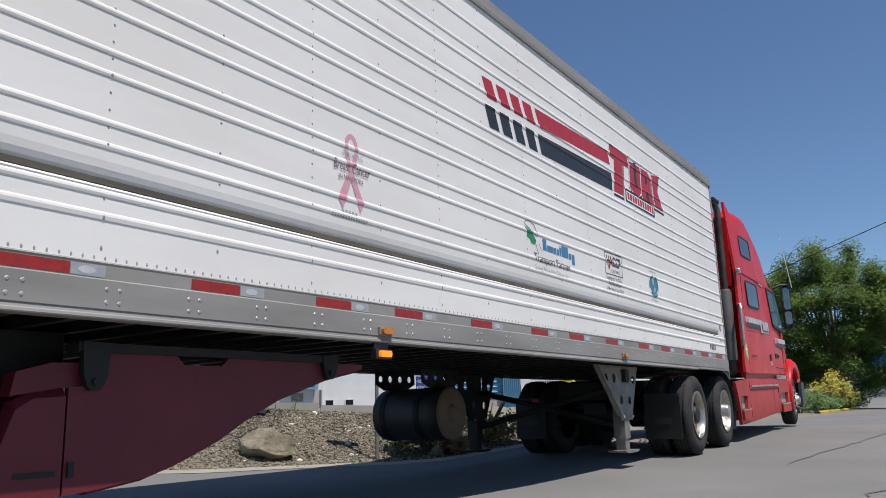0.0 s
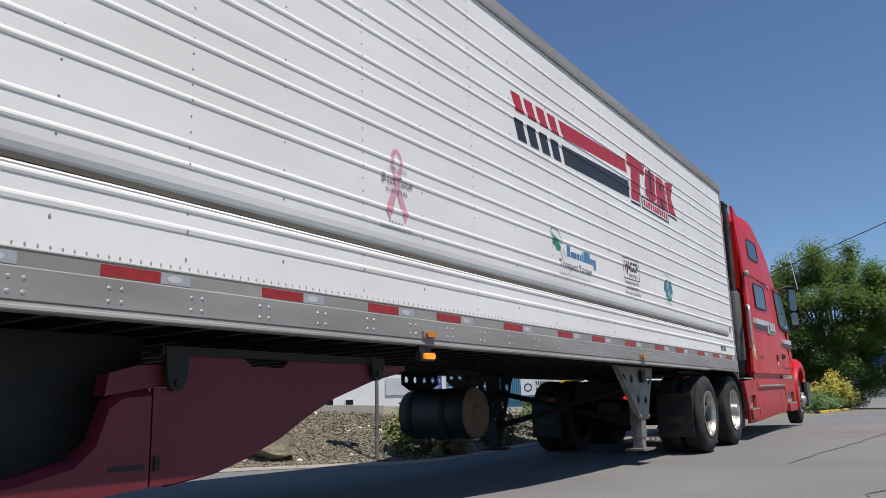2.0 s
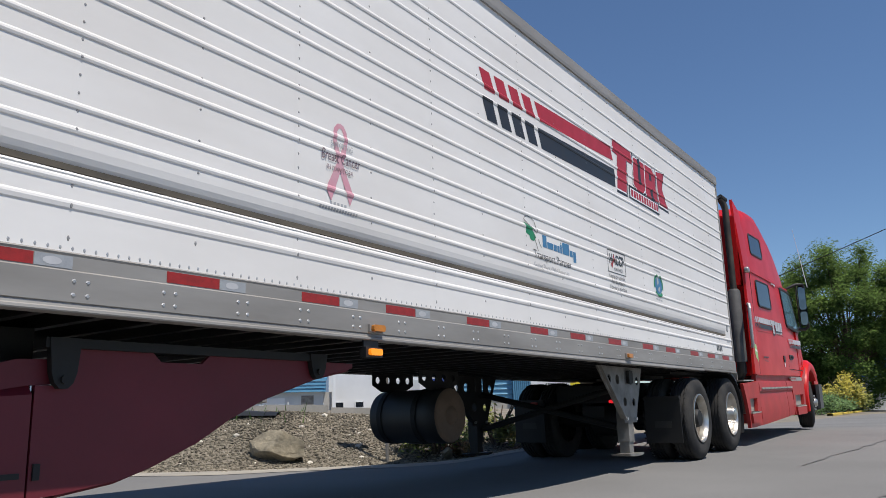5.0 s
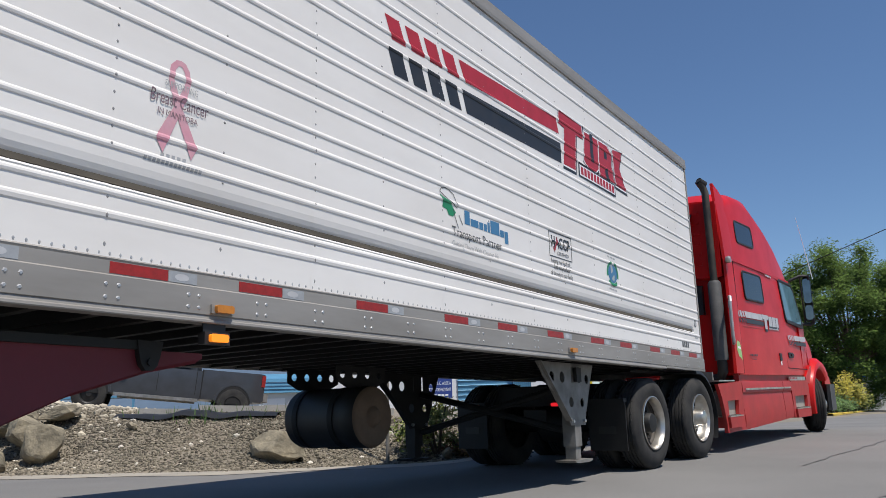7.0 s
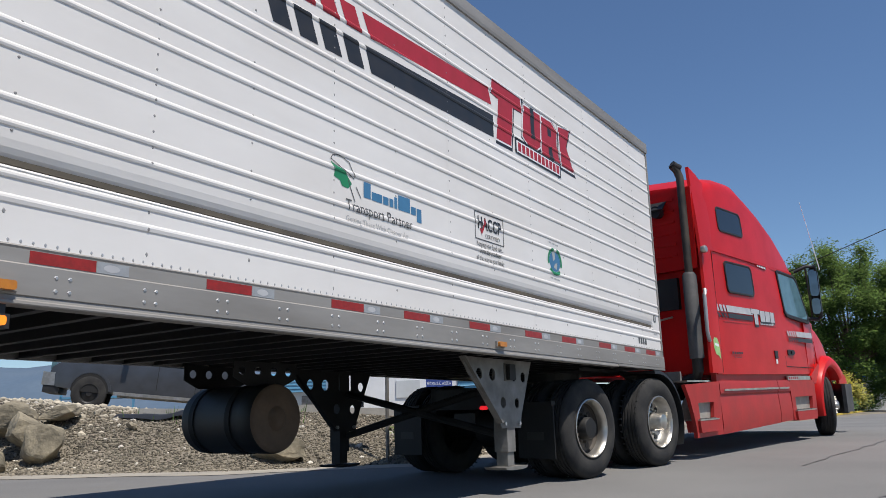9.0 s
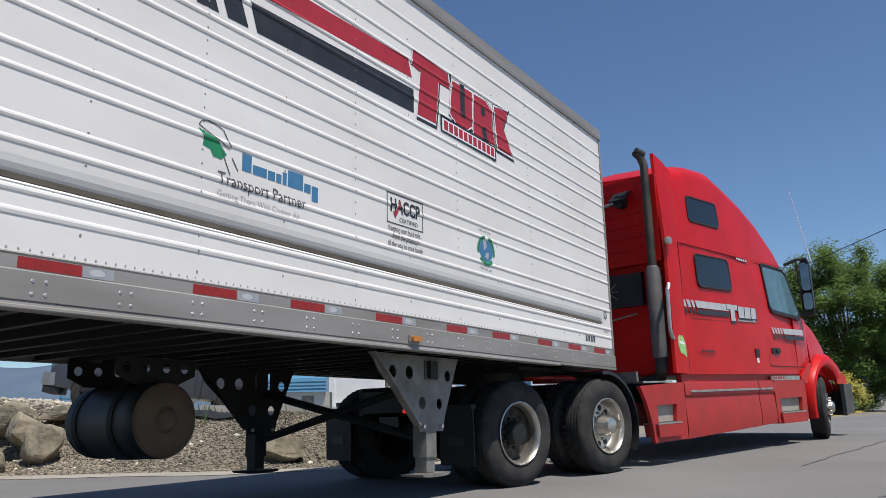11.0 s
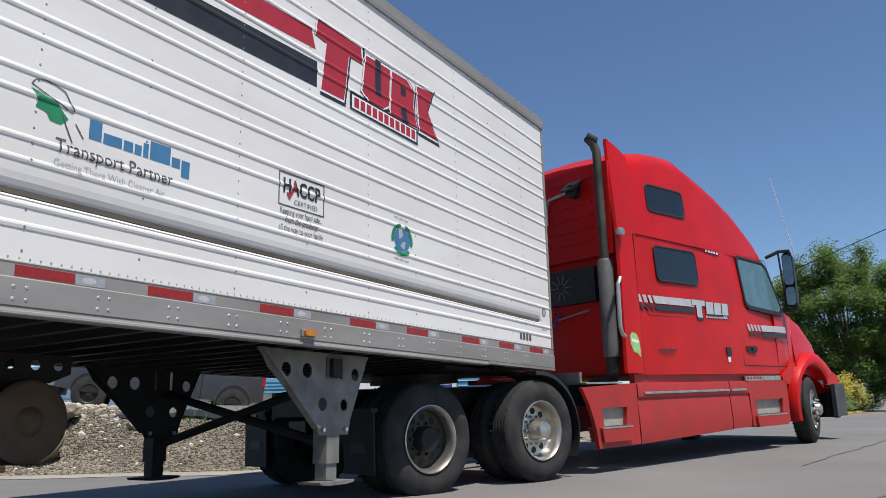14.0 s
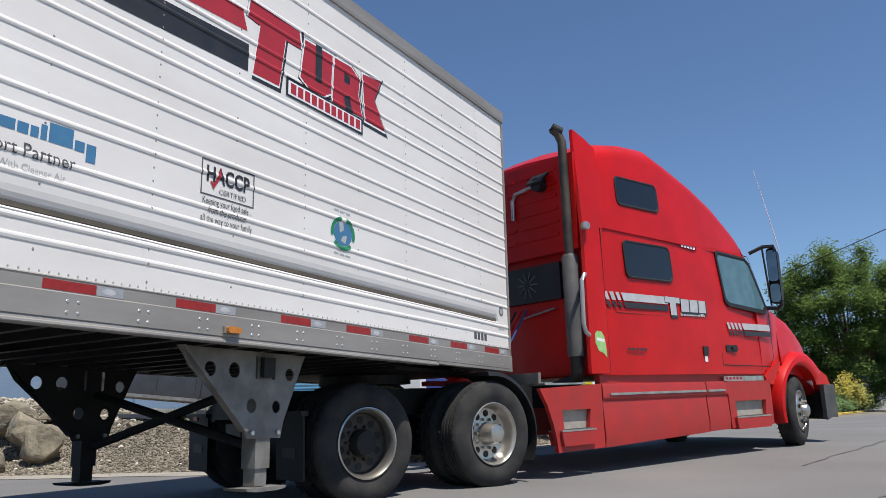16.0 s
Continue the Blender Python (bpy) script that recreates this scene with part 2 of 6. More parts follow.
def path_tube(bm, pts, r, seg=10):
    pts = [Vector(p) for p in pts]
    rings = []
    for i, p in enumerate(pts):
        u = (pts[min(i + 1, len(pts) - 1)] - pts[max(i - 1, 0)]).normalized()
        s = u.cross(Vector((0.31, 0.77, 0.55))).normalized()
        w = u.cross(s)
        rr = r[i] if isinstance(r, (list, tuple)) else r
        rings.append([bm.verts.new(p + (s * math.cos(k * math.tau / seg) + w * math.sin(k * math.tau / seg)) * rr) for k in range(seg)])
    for a, b in zip(rings, rings[1:]):
        for k in range(seg):
            bm.faces.new((a[k], a[(k + 1) % seg], b[(k + 1) % seg], b[k]))
    bm.faces.new(rings[0][::-1])
    bm.faces.new(rings[-1])
    return bm


def lathe(bm, prof, seg=40, centre=(0, 0, 0)):
    """prof: (x along the axle, radius) pairs, turned round the x axis."""
    cx, cy, cz = centre
    rings = []
    for x, r in prof:
        rings.append([bm.verts.new((cx + x, cy + math.cos(k * math.tau / seg) * r, cz + math.sin(k * math.tau / seg) * r)) for k in range(seg)])
    for a, b in zip(rings, rings[1:]):
        for k in range(seg):
            bm.faces.new((a[k], a[(k + 1) % seg], b[(k + 1) % seg], b[k]))
    return rings


def prism(bm, pts, x0, x1):
    """A slab with outline pts (y, z) between x0 and x1."""
    a = [bm.verts.new((x0, y, z)) for y, z in pts]
    b = [bm.verts.new((x1, y, z)) for y, z in pts]
    n = len(pts)
    bm.faces.new(a[::-1])
    bm.faces.new(b)
    for k in range(n):
        bm.faces.new((a[k], a[(k + 1) % n], b[(k + 1) % n], b[k]))
    return bm


def rounded(y0, z0, y1, z1, r, seg=5, skew=0.0):
    out = []
    for cy, cz, a0 in ((y1 - r, z1 - r, 0), (y0 + r, z1 - r, 90), (y0 + r, z0 + r, 180), (y1 - r, z0 + r, 270)):
        for k in range(seg + 1):
            a = radians(a0 + 90 * k / seg)
            y, z = cy + r * math.cos(a), cz + r * math.sin(a)
            out.append((y + skew * (z - z0), z))
    return out


def circle(cy, cz, r, seg=18):
    return [(cy + r * math.cos(k * math.tau / seg), cz + r * math.sin(k * math.tau / seg)) for k in range(seg)]


def holed(bm, outline, holes, x0, x1):
    """A plate (outline y, z) with holes through it."""
    verts, edges = [], []
    for loop in (outline, *holes):
        vs = [bm.verts.new((x0, y, z)) for y, z in loop]
        edges += [bm.edges.new((vs[i], vs[(i + 1) % len(vs)])) for i in range(len(vs))]
    res = bmesh.ops.triangle_fill(bm, edges=edges, use_beauty=True, use_dissolve=False)
    faces = [g for g in res["geom"] if isinstance(g, bmesh.types.BMFace)]
    ext = bmesh.ops.extrude_face_region(bm, geom=faces, use_keep_orig=True)
    bmesh.ops.translate(bm, vec=(x1 - x0, 0, 0), verts=[g for g in ext["geom"] if isinstance(g, bmesh.types.BMVert)])
    return bm


def loft(bm, rings, close=True, caps=True):
    vs = [[bm.verts.new(p) for p in ring] for ring in rings]
    n = len(vs[0])
    for a, b in zip(vs, vs[1:]):
        for k in range(n if close else n - 1):
            bm.faces.new((a[k], a[(k + 1) % n], b[(k + 1) % n], b[k]))
    if caps and close:
        bm.faces.new(vs[0][::-1])
        bm.faces.new(vs[-1])
    return bm


def lettering(text, height, width=None, x=0.0, heavy=0.0):
    """A bmesh of flat letters in the y, z plane, from y = 0 on, facing +x."""
    cu = bpy.data.curves.new("lettering", "FONT")
    cu.body = text
    cu.size = 1.0
    cu.resolution_u = 3
    cu.offset = heavy
    ob = bpy.data.objects.new("lettering", cu)
    scene.collection.objects.link(ob)
    me = bpy.data.meshes.new_from_object(ob.evaluated_get(bpy.context.evaluated_depsgraph_get()))
    bpy.data.objects.remove(ob)
    bm = bmesh.new()
    bm.from_mesh(me)
    bpy.data.meshes.remove(me)
    xs = [v.co.x for v in bm.verts]
    k = height / 0.7
    kw = width / (max(xs) - min(xs)) if width else k
    x0 = min(xs)
    for v in bm.verts:
        v.co = Vector((x, (v.co.x - x0) * kw, v.co.y * k))
    return bm


def flat(polys, x=0.0):
    bm = bmesh.new()
    for pts in polys:
        bm.faces.new([bm.verts.new((x, y, z)) for y, z in pts])
    return bm


def shifted(bm, y, z, slope=0.0):
    for v in bm.verts:
        v.co.z += z + slope * v.co.y
        v.co.y += y
    return bm


# ---- the trailer: x outwards from its kerb side, y forward from its front, z up ----
LENGTH, WIDTH = 16.15, 2.6
FLOOR_Z, ROOF_Z = 1.15, 4.17
RIB_Z = (3.81, 3.59, 3.48, 3.27, 3.16, 2.94, 2.83, 2.63, 2.51, 2.31, 2.20, 1.97, 1.86, 1.64, 1.54)


def side_profile():
    """(z, x) pairs of the ribbed side sheet, from the bottom up."""
    pts = [(1.40, 0.0)]
    for z in sorted(RIB_Z):
        if z == 1.86:
            pts += [(1.664, 0.003), (1.674, -0.002), (1.678, -0.045), (1.690, -0.060), (1.708, -0.060), (1.714, -0.030), (1.730, -0.019), (1.755, -0.009), (1.79, -0.003), (1.840, 0.0)]
        pts += [(z - 0.018, 0.0), (z - 0.014, 0.005), (z - 0.003, 0.008), (z + 0.008, 0.006), (z + 0.017, 0.0)]
    pts.append((4.03, 0.0))
    return pts


PROFILE = side_profile()
PROF_Z, PROF_X = [p[0] for p in PROFILE], [p[1] for p in PROFILE]


def rise(y, z):
    """The box stands a little taller towards its rear."""
    return min(-y, 11.0) * (0.0068 + 0.0054 * max(0.0, z - 1.15)) * min(1.0, max(0.0, (z - 1.415) / 0.12)) if y < 0 else 0.0


def level(y, z):
    z0 = z
    for _ in range(6):
        z0 = z - rise(y, z0)
    return z0


def raised(bm):
    for v in bm.verts:
        v.co.z += rise(v.co.y, v.co.z)
    return bm


def conform(bm, lift=0.002):
    """Lays flat lettering on the ribbed sheet."""
    for v in bm.verts:
        v.co.z = level(v.co.y, v.co.z)
    zs = [v.co.z for v in bm.verts]
    for z in PROF_Z:
        if min(zs) < z < max(zs):
            bmesh.ops.bisect_plane(bm, geom=bm.verts[:] + bm.edges[:] + bm.faces[:], plane_co=(0, 0, z), plane_no=(0, 0, 1), dist=1e-5)
    for v in bm.verts:
        v.co.x = float(np.interp(v.co.z, PROF_Z, PROF_X)) + lift
    return raised(bm)


def dome(bm, y, z, r, x=0.0, h=None):
    h = h or r * 0.4
    ring = [bm.verts.new((x, y + r * math.cos(k * math.tau / 6), z + r * math.sin(k * math.tau / 6))) for k in range(6)]
    mid = [bm.verts.new((x + h * 0.8, y + r * 0.6 * math.cos(k * math.tau / 6), z + r * 0.6 * math.sin(k * math.tau / 6))) for k in range(6)]
    for k in range(6):
        bm.faces.new((ring[k], ring[(k + 1) % 6], mid[(k + 1) % 6], mid[k]))
    bm.faces.new(mid)


def decal(name, bm, material, parent, label="", lift=0.002):
    return finish(name, conform(bm, lift), material, parent, label)


def on_rib(z):
    return float(np.interp(z, PROF_Z, PROF_X))


def make_wheel(parent, x, y, dual, bright=True, drive=True, z=0.51):
    """A wheel turning on x, its outer face towards +x; x is the plane of the outer tyre wall."""
    wheel = new("wheel")
    wheel.parent = parent
    wheel.location = (x, y, z)
    tread = 0.27
    for n in range(2 if dual else 1):
        bm = bmesh.new()
        o = -0.33 * n
        prof = [(o - 0.02, 0.295), (o - 0.012, 0.315), (o + 0.004, 0.36), (o + 0.008, 0.41), (o - 0.004, 0.45), (o - 0.018, 0.478), (o - 0.03, 0.497), (o - 0.05, 0.505)]
        for g in range(4):
            gx = o - 0.075 - g * 0.042
            prof += [(gx + 0.012, 0.509), (gx + 0.010, 0.496), (gx - 0.002, 0.496), (gx - 0.004, 0.509)]
        prof += [(o - tread + 0.05, 0.505), (o - tread + 0.03, 0.497), (o - tread + 0.01, 0.46), (o - tread, 0.41), (o - tread + 0.01, 0.33), (o - tread + 0.02, 0.295)]
        lathe(bm, prof, 64)
        lug = 44
        for k in range(lug):
            a = k * math.tau / lug
            for side in (o - 0.048, o - tread + 0.03):
                v = []
                for dx, dr, da in ((0.018, -0.02, -0.02), (0.018, -0.02, 0.02), (0.0, 0.006, 0.02), (0.0, 0.006, -0.02), (-0.02, 0.005, -0.02), (-0.02, 0.005, 0.02)):
                    r = 0.505 + dr
                    v.append(bm.verts.new((side + dx, math.cos(a + da) * r, math.sin(a + da) * r)))
                bm.faces.new((v[0], v[1], v[2], v[3]))
                bm.faces.new((v[3], v[2], v[5], v[4]))
        part("tyre", bm, RUBBER, wheel, "black truck tyre with dusty sidewall", smooth=True)
    metal = CHROME if bright else SOOT
    bm = bmesh.new()
    if drive:
        disc = -0.135
        lathe(bm, [(-0.02, 0.297), (-0.002, 0.300), (0.002, 0.292), (-0.02, 0.276), (-0.05, 0.268), (-0.10, 0.262), (disc + 0.005, 0.245), (disc, 0.225), (disc + 0.004, 0.15), (disc + 0.01, 0.11)], 48)
    else:
        disc = 0.03
        lathe(bm, [(-0.02, 0.297), (-0.002, 0.300), (0.002, 0.290), (-0.035, 0.274), (-0.04, 0.255), (-0.01, 0.235), (disc - 0.004, 0.19), (disc, 0.15), (disc, 0.11)], 48)
    part("rim", bm, metal, wheel, "polished aluminium wheel rim" if bright else "dull steel wheel disc", smooth=True)
    if not bright:
        bm = bmesh.new()
        lathe(bm, [(-0.022, 0.299), (0.001, 0.302), (0.005, 0.291), (-0.018, 0.273), (-0.05, 0.264), (-0.095, 0.258)], 48)
        part("rim_lip", bm, CHROME, wheel, "dusty aluminium rim lip", smooth=True)
    for k in range(10):
        bm = bmesh.new()
        a = (k + 0.5) * math.tau / 10
        r = 0.195
        fx = disc + (0.006 if drive else 0.004)
        tube(bm, (fx - 0.012, math.cos(a) * r, math.sin(a) * r), (fx, math.cos(a) * r, math.sin(a) * r), 0.033, seg=14)
        part("hand_hole", bm, BLACK, wheel)
    for k in range(10):
        bm = bmesh.new()
        a = k * math.tau / 10
        r = 0.142
        tube(bm, (disc, math.cos(a) * r, math.sin(a) * r), (disc + 0.045, math.cos(a) * r, math.sin(a) * r), 0.017, 0.013, seg=6)
        part("wheel_nut", bm, CHROME if bright else SOOT, wheel)
    bm = bmesh.new()
    if drive and bright:
        lathe(bm, [(disc, 0.112), (disc + 0.06, 0.105), (disc + 0.075, 0.098), (disc + 0.15, 0.094), (disc + 0.175, 0.084), (disc + 0.185, 0.05), (disc + 0.186, 0.001)], 32)
    elif drive:
        lathe(bm, [(disc, 0.118), (disc + 0.10, 0.112), (disc + 0.12, 0.10), (disc + 0.125, 0.06), (disc + 0.125, 0.001)], 32)
    else:
        lathe(bm, [(disc, 0.10), (disc + 0.06, 0.088), (disc + 0.085, 0.06), (disc + 0.09, 0.001)], 32)
    part("hub", bm, CHROME if bright else BLACK, wheel, "", smooth=True)
    return wheel


def mirrored(parent, wheel, x, y, z=0.51):
    """The wheel at the other end of the axle."""
    made = new("wheel")
    made.parent = parent
    made.location = (x, y, z)
    for o in wheel.children:
        c = o.copy()
        scene.collection.objects.link(c)
        c.parent = made
        c.rotation_euler = (0, 0, math.pi)
    return made


def trailer_box(t):
    # ribbed kerb-side sheet
    bm = bmesh.new()
    ys = [0.0, -0.24, -0.27, -0.75] + [-0.5 - k * 1.0 for k in range(1, 16)] + [-LENGTH]
    grid = []
    for y in ys:
        col = []
        for z, x in PROFILE:
            if y > -0.25 and 1.658 < z < 1.841:
                x = 0.0
            col.append(bm.verts.new((x, y, z)))
        grid.append(col)
    for a, b in zip(grid, grid[1:]):
        for k in range(len(a) - 1):
            bm.faces.new((a[k], a[k + 1], b[k + 1], b[k]))
    part("ribbed_side_wall", raised(bm), WHITE, t, "white ribbed aluminium side wall with rivets")
    # added dark strip: the groove's shade is put in as colour
    part("belt_seal", raised(boxes(((-0.034, -LENGTH, 1.684), (-0.016, -11, 1.711)), ((-0.034, -11, 1.684), (-0.016, -0.27, 1.711)))), GROOVESHADE, t, "dark strip standing in for the shade in the side wall's groove")
    part("far_side_wall", raised(boxes(((-WIDTH, -LENGTH, 1.40), (-WIDTH + 0.03, -11, 4.03)), ((-WIDTH, -11, 1.40), (-WIDTH + 0.03, 0, 4.03)))), WHITE, t)
    part("front_wall", boxes(((-WIDTH + 0.03, -0.06, 1.18), (-0.004, -0.02, 4.06))), WHITE, t)
    part("rear_door", boxes(((-WIDTH + 0.03, -LENGTH, 1.2), (-WIDTH / 2 - 0.005, -LENGTH + 0.08, 4.3))), WHITE, t)
    part("rear_door", boxes(((-WIDTH / 2 + 0.005, -LENGTH, 1.2), (-0.004, -LENGTH + 0.08, 4.3))), WHITE, t)
    part("roof_panel", raised(boxes(((-WIDTH + 0.03, -LENGTH, 4.13), (-0.03, -11, 4.15)), ((-WIDTH + 0.03, -11, 4.13), (-0.03, -0.02, 4.15)))), WHITE, t)
    part("front_corner_post", boxes(((-0.03, -0.03, 1.16), (0.012, 0.006, 4.03))), STEEL, t, bevel=0.004)
    # panel joints, a thin lapped edge down the side
    bm = bmesh.new()
    for k in range(12):
        y = -0.62 - 1.355 * k
        a = [bm.verts.new((on_rib(z) + 0.0014, y, z)) for z in PROF_Z]
        b = [bm.verts.new((on_rib(z) + 0.0008, y - 0.03, z)) for z in PROF_Z]
        for i in range(len(a) - 1):
            bm.faces.new((a[i], a[i + 1], b[i + 1], b[i]))
        c = [bm.verts.new((on_rib(z) - 0.002, y + 0.002, z)) for z in PROF_Z]
        for i in range(len(a) - 1):
            bm.faces.new((c[i], c[i + 1], a[i + 1], a[i]))
    part("panel_joint", raised(bm), WHITE, t)
    # rails
    bm = bmesh.new()
    prism_x = [(0.0, 4.02), (0.020, 4.02), (0.024, 4.05), (0.022, 4.15), (0.0, 4.17), (-0.05, 4.17), (-0.05, 4.15), (0.0, 4.15)]
    loft(bm, [[(x, y, z) for x, z in prism_x] for y in (0.008, 0.0, -11.0, -LENGTH)])
    part("top_rail", raised(bm), STEEL, t, "bare aluminium roof rail")
    for name, pts in (("bottom_rail", [(-0.02, 1.19), (0.012, 1.19), (0.020, 1.195), (0.020, 1.326), (0.012, 1.333), (0.012, 1.395), (0.016, 1.405), (0.012, 1.412), (-0.02, 1.412)]),
                      ("rail_lip", [(-0.06, 1.15), (0.024, 1.15), (0.028, 1.156), (0.026, 1.168), (0.018, 1.174), (0.014, 1.19), (-0.06, 1.19)])):
        bm = bmesh.new()
        y_end = 0.004 if name == "bottom_rail" else -1.5
        loft(bm, [[(x, y, z) for x, z in pts] for y in (y_end, -LENGTH)])
        part(name, bm, STEEL, t, "dusty bare aluminium side rail" if name == "bottom_rail" else "")
    part("rail_front_edge", boxes(((-0.06, -1.5, 1.165), (0.022, 0.002, 1.19))), STEEL, t)
    part("far_bottom_rail", boxes(((-WIDTH - 0.015, -LENGTH, 1.15), (-WIDTH + 0.04, 0, 1.40))), STEEL, t)


def trailer_rivets(t):
    dense, sparse, row, bolts = (bmesh.new() for _ in range(4))
    for k in range(12):
        y = -0.635 - 1.355 * k
        z = 1.45
        while z < 4.0:
            if not 1.67 < z < 1.83:
                dome(dense, y + 0.018, z, 0.0085, on_rib(z))
            z += 0.083
        for h in (0.68,) if k else (0.68, 0.3):
            z = 1.50
            while z < 4.0:
                if on_rib(z) < 0.002 and not 1.67 < z < 1.83:
                    dome(sparse, y - h, z, 0.008, 0.0)
                z += 0.165
    for k in range(296):
        dome(row, -0.05 - k * 0.0545, 1.424, 0.0065, 0.0, 0.003)
    for k in range(36):
        y = -0.25 - k * 0.445
        for dy in (-0.032, 0.032):
            for z in (1.225, 1.285):
                dome(bolts, y + dy, z, 0.0115, 0.02)
    for bm, name, m in ((dense, "joint_rivets", RIVETDARK), (sparse, "panel_rivets", RIVETDARK), (row, "rail_rivets", RIVET), (bolts, "rail_bolts", RIVET)):
        ob = part(name, raised(bm) if name != "rail_bolts" else bm, m, t)
        ob["kind"] = "stuff"


def trailer_tape(t):
    ends = [-0.28, -0.95, -1.65, -2.52, -3.25, -4.16, -5.01, -5.757, -6.72, -7.66, -8.41, -9.3, -10.25, -11.1, -12.0, -12.9, -13.8, -14.7]
    for e in ends:
        part("red_tape", boxes(((0.0125, e - 0.31, 1.338), (0.0136, e, 1.392))), TAPERED, t)
        part("white_tape", boxes(((0.0125, e + 0.004, 1.338), (0.0136, e + 0.17, 1.392))), TAPEWHITE, t)
        bm = flat([[(e + 0.08 + 0.042 * math.cos(a * math.tau / 14), 1.365 + 0.018 * math.sin(a * math.tau / 14)) for a in range(14)]], 0.0142)
        part("tape_mark", bm, DECALGREY, t)


def marker_lamp(t, y, z, lit=False):
    g = 0.009 if lit else 0.0
    bm = boxes(((0.02 - g * 4, y - 0.07 - g, z - 0.022 - g), (0.038, y + 0.07 + g, z + 0.022 + g)))
    base = part("lamp_base", bm, PLASTIC if lit else STEEL, t, bevel=0.006)
    bm = bmesh.new()
    prism(bm, rounded(y - 0.055, z - 0.02, y + 0.055, z + 0.02, 0.012), 0.038, 0.062)
    lens = part("lens", bm, AMBERLIT if lit else AMBER, base, "lit amber lens" if lit else "amber lens", bevel=0.006)
    return base


def trailer_underside(t):
    # floor deck and cross members
    part("floor_deck", boxes(((-WIDTH + 0.04, -LENGTH + 0.1, 1.24), (-0.062, -0.07, 1.30))), BLACK, t)
    for k in range(49):
        y = -1.75 - k * 0.29
        bm = bmesh.new()
        prism_pts = [(y - 0.025, 1.152), (y + 0.025, 1.152), (y + 0.025, 1.160), (y + 0.004, 1.160), (y + 0.004, 1.24), (y - 0.004, 1.24), (y - 0.004, 1.160), (y - 0.025, 1.160)]
        prism(bm, prism_pts, -WIDTH + 0.045, -0.064)
        part("cross_member", bm, TANKBLACK, t)
    part("coupler_plate", boxes(((-2.2, -1.6, 1.135), (-0.4, -0.08, 1.17))), BLACK, t, bevel=0.01)
    bm = bmesh.new()
    tube(bm, (-1.3, -0.95, 0.98), (-1.3, -0.95, 1.14), 0.05)
    part("kingpin", bm, GALV, t)


def landing_gear(t):
    before = set(t.children)
    # near gear is grey steel; the far one is coloured black for its shade
    for x, near in ((-0.25, True), (-2.24, False)):
        plate = [(-4.17, 1.15), (-2.90, 1.15), (-2.93, 1.10), (-3.14, 0.66), (-3.17, 0.545), (-3.52, 0.545), (-3.56, 0.62), (-4.08, 1.02)]
        holes = [circle(-3.89, 1.01, 0.052), circle(-3.66, 1.01, 0.055), circle(-3.08, 1.00, 0.048), circle(-3.48, 0.77, 0.05), circle(-3.22, 0.765, 0.045), rounded(-3.45, 0.96, -3.24, 1.12, 0.01)]
        bm = bmesh.new()
        holed(bm, plate, holes, x, x + 0.012)
        g = part("gear_gusset", bm, GALV if near else BLACK, t, "steel landing gear plate with round holes")
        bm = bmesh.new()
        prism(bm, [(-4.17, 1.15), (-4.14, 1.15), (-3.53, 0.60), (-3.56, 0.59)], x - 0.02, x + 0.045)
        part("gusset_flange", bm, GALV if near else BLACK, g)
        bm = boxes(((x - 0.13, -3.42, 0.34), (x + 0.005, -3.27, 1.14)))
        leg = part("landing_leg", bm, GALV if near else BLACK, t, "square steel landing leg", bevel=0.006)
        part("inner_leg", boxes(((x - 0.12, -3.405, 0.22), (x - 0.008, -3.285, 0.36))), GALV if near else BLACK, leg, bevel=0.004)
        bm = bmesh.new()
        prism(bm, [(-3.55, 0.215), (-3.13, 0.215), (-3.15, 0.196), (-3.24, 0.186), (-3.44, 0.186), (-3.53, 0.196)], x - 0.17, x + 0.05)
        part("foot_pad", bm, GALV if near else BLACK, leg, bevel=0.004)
        for yy in (-3.48, -3.21):
            bm = bmesh.new()
            tube(bm, (x + 0.012, yy, 0.585), (x + 0.035, yy, 0.585), 0.018, seg=6)
            part("gusset_bolt", bm, RIVET, g)
    # added black block standing for the dark inside the plate's rectangular hole
    part("gear_box", boxes(((-0.236, -3.40, 0.97), (-0.20, -3.29, 1.11))), BLACK, t, bevel=0.01)
    for z0, z1 in ((1.02, 0.60), (0.60, 1.02)):
        bm = bmesh.new()
        tube(bm, (-0.42, -3.33, z0 - 0.10), (-2.2, -3.33, z1 - 0.10), 0.036, seg=8)
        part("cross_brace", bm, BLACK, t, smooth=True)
    for ob in t.children:
        if ob not in before:
            for q in [ob, *ob.children]:
                for v in q.data.vertices:
                    v.co.y = -4.22 + (v.co.y + 4.17) * 0.945


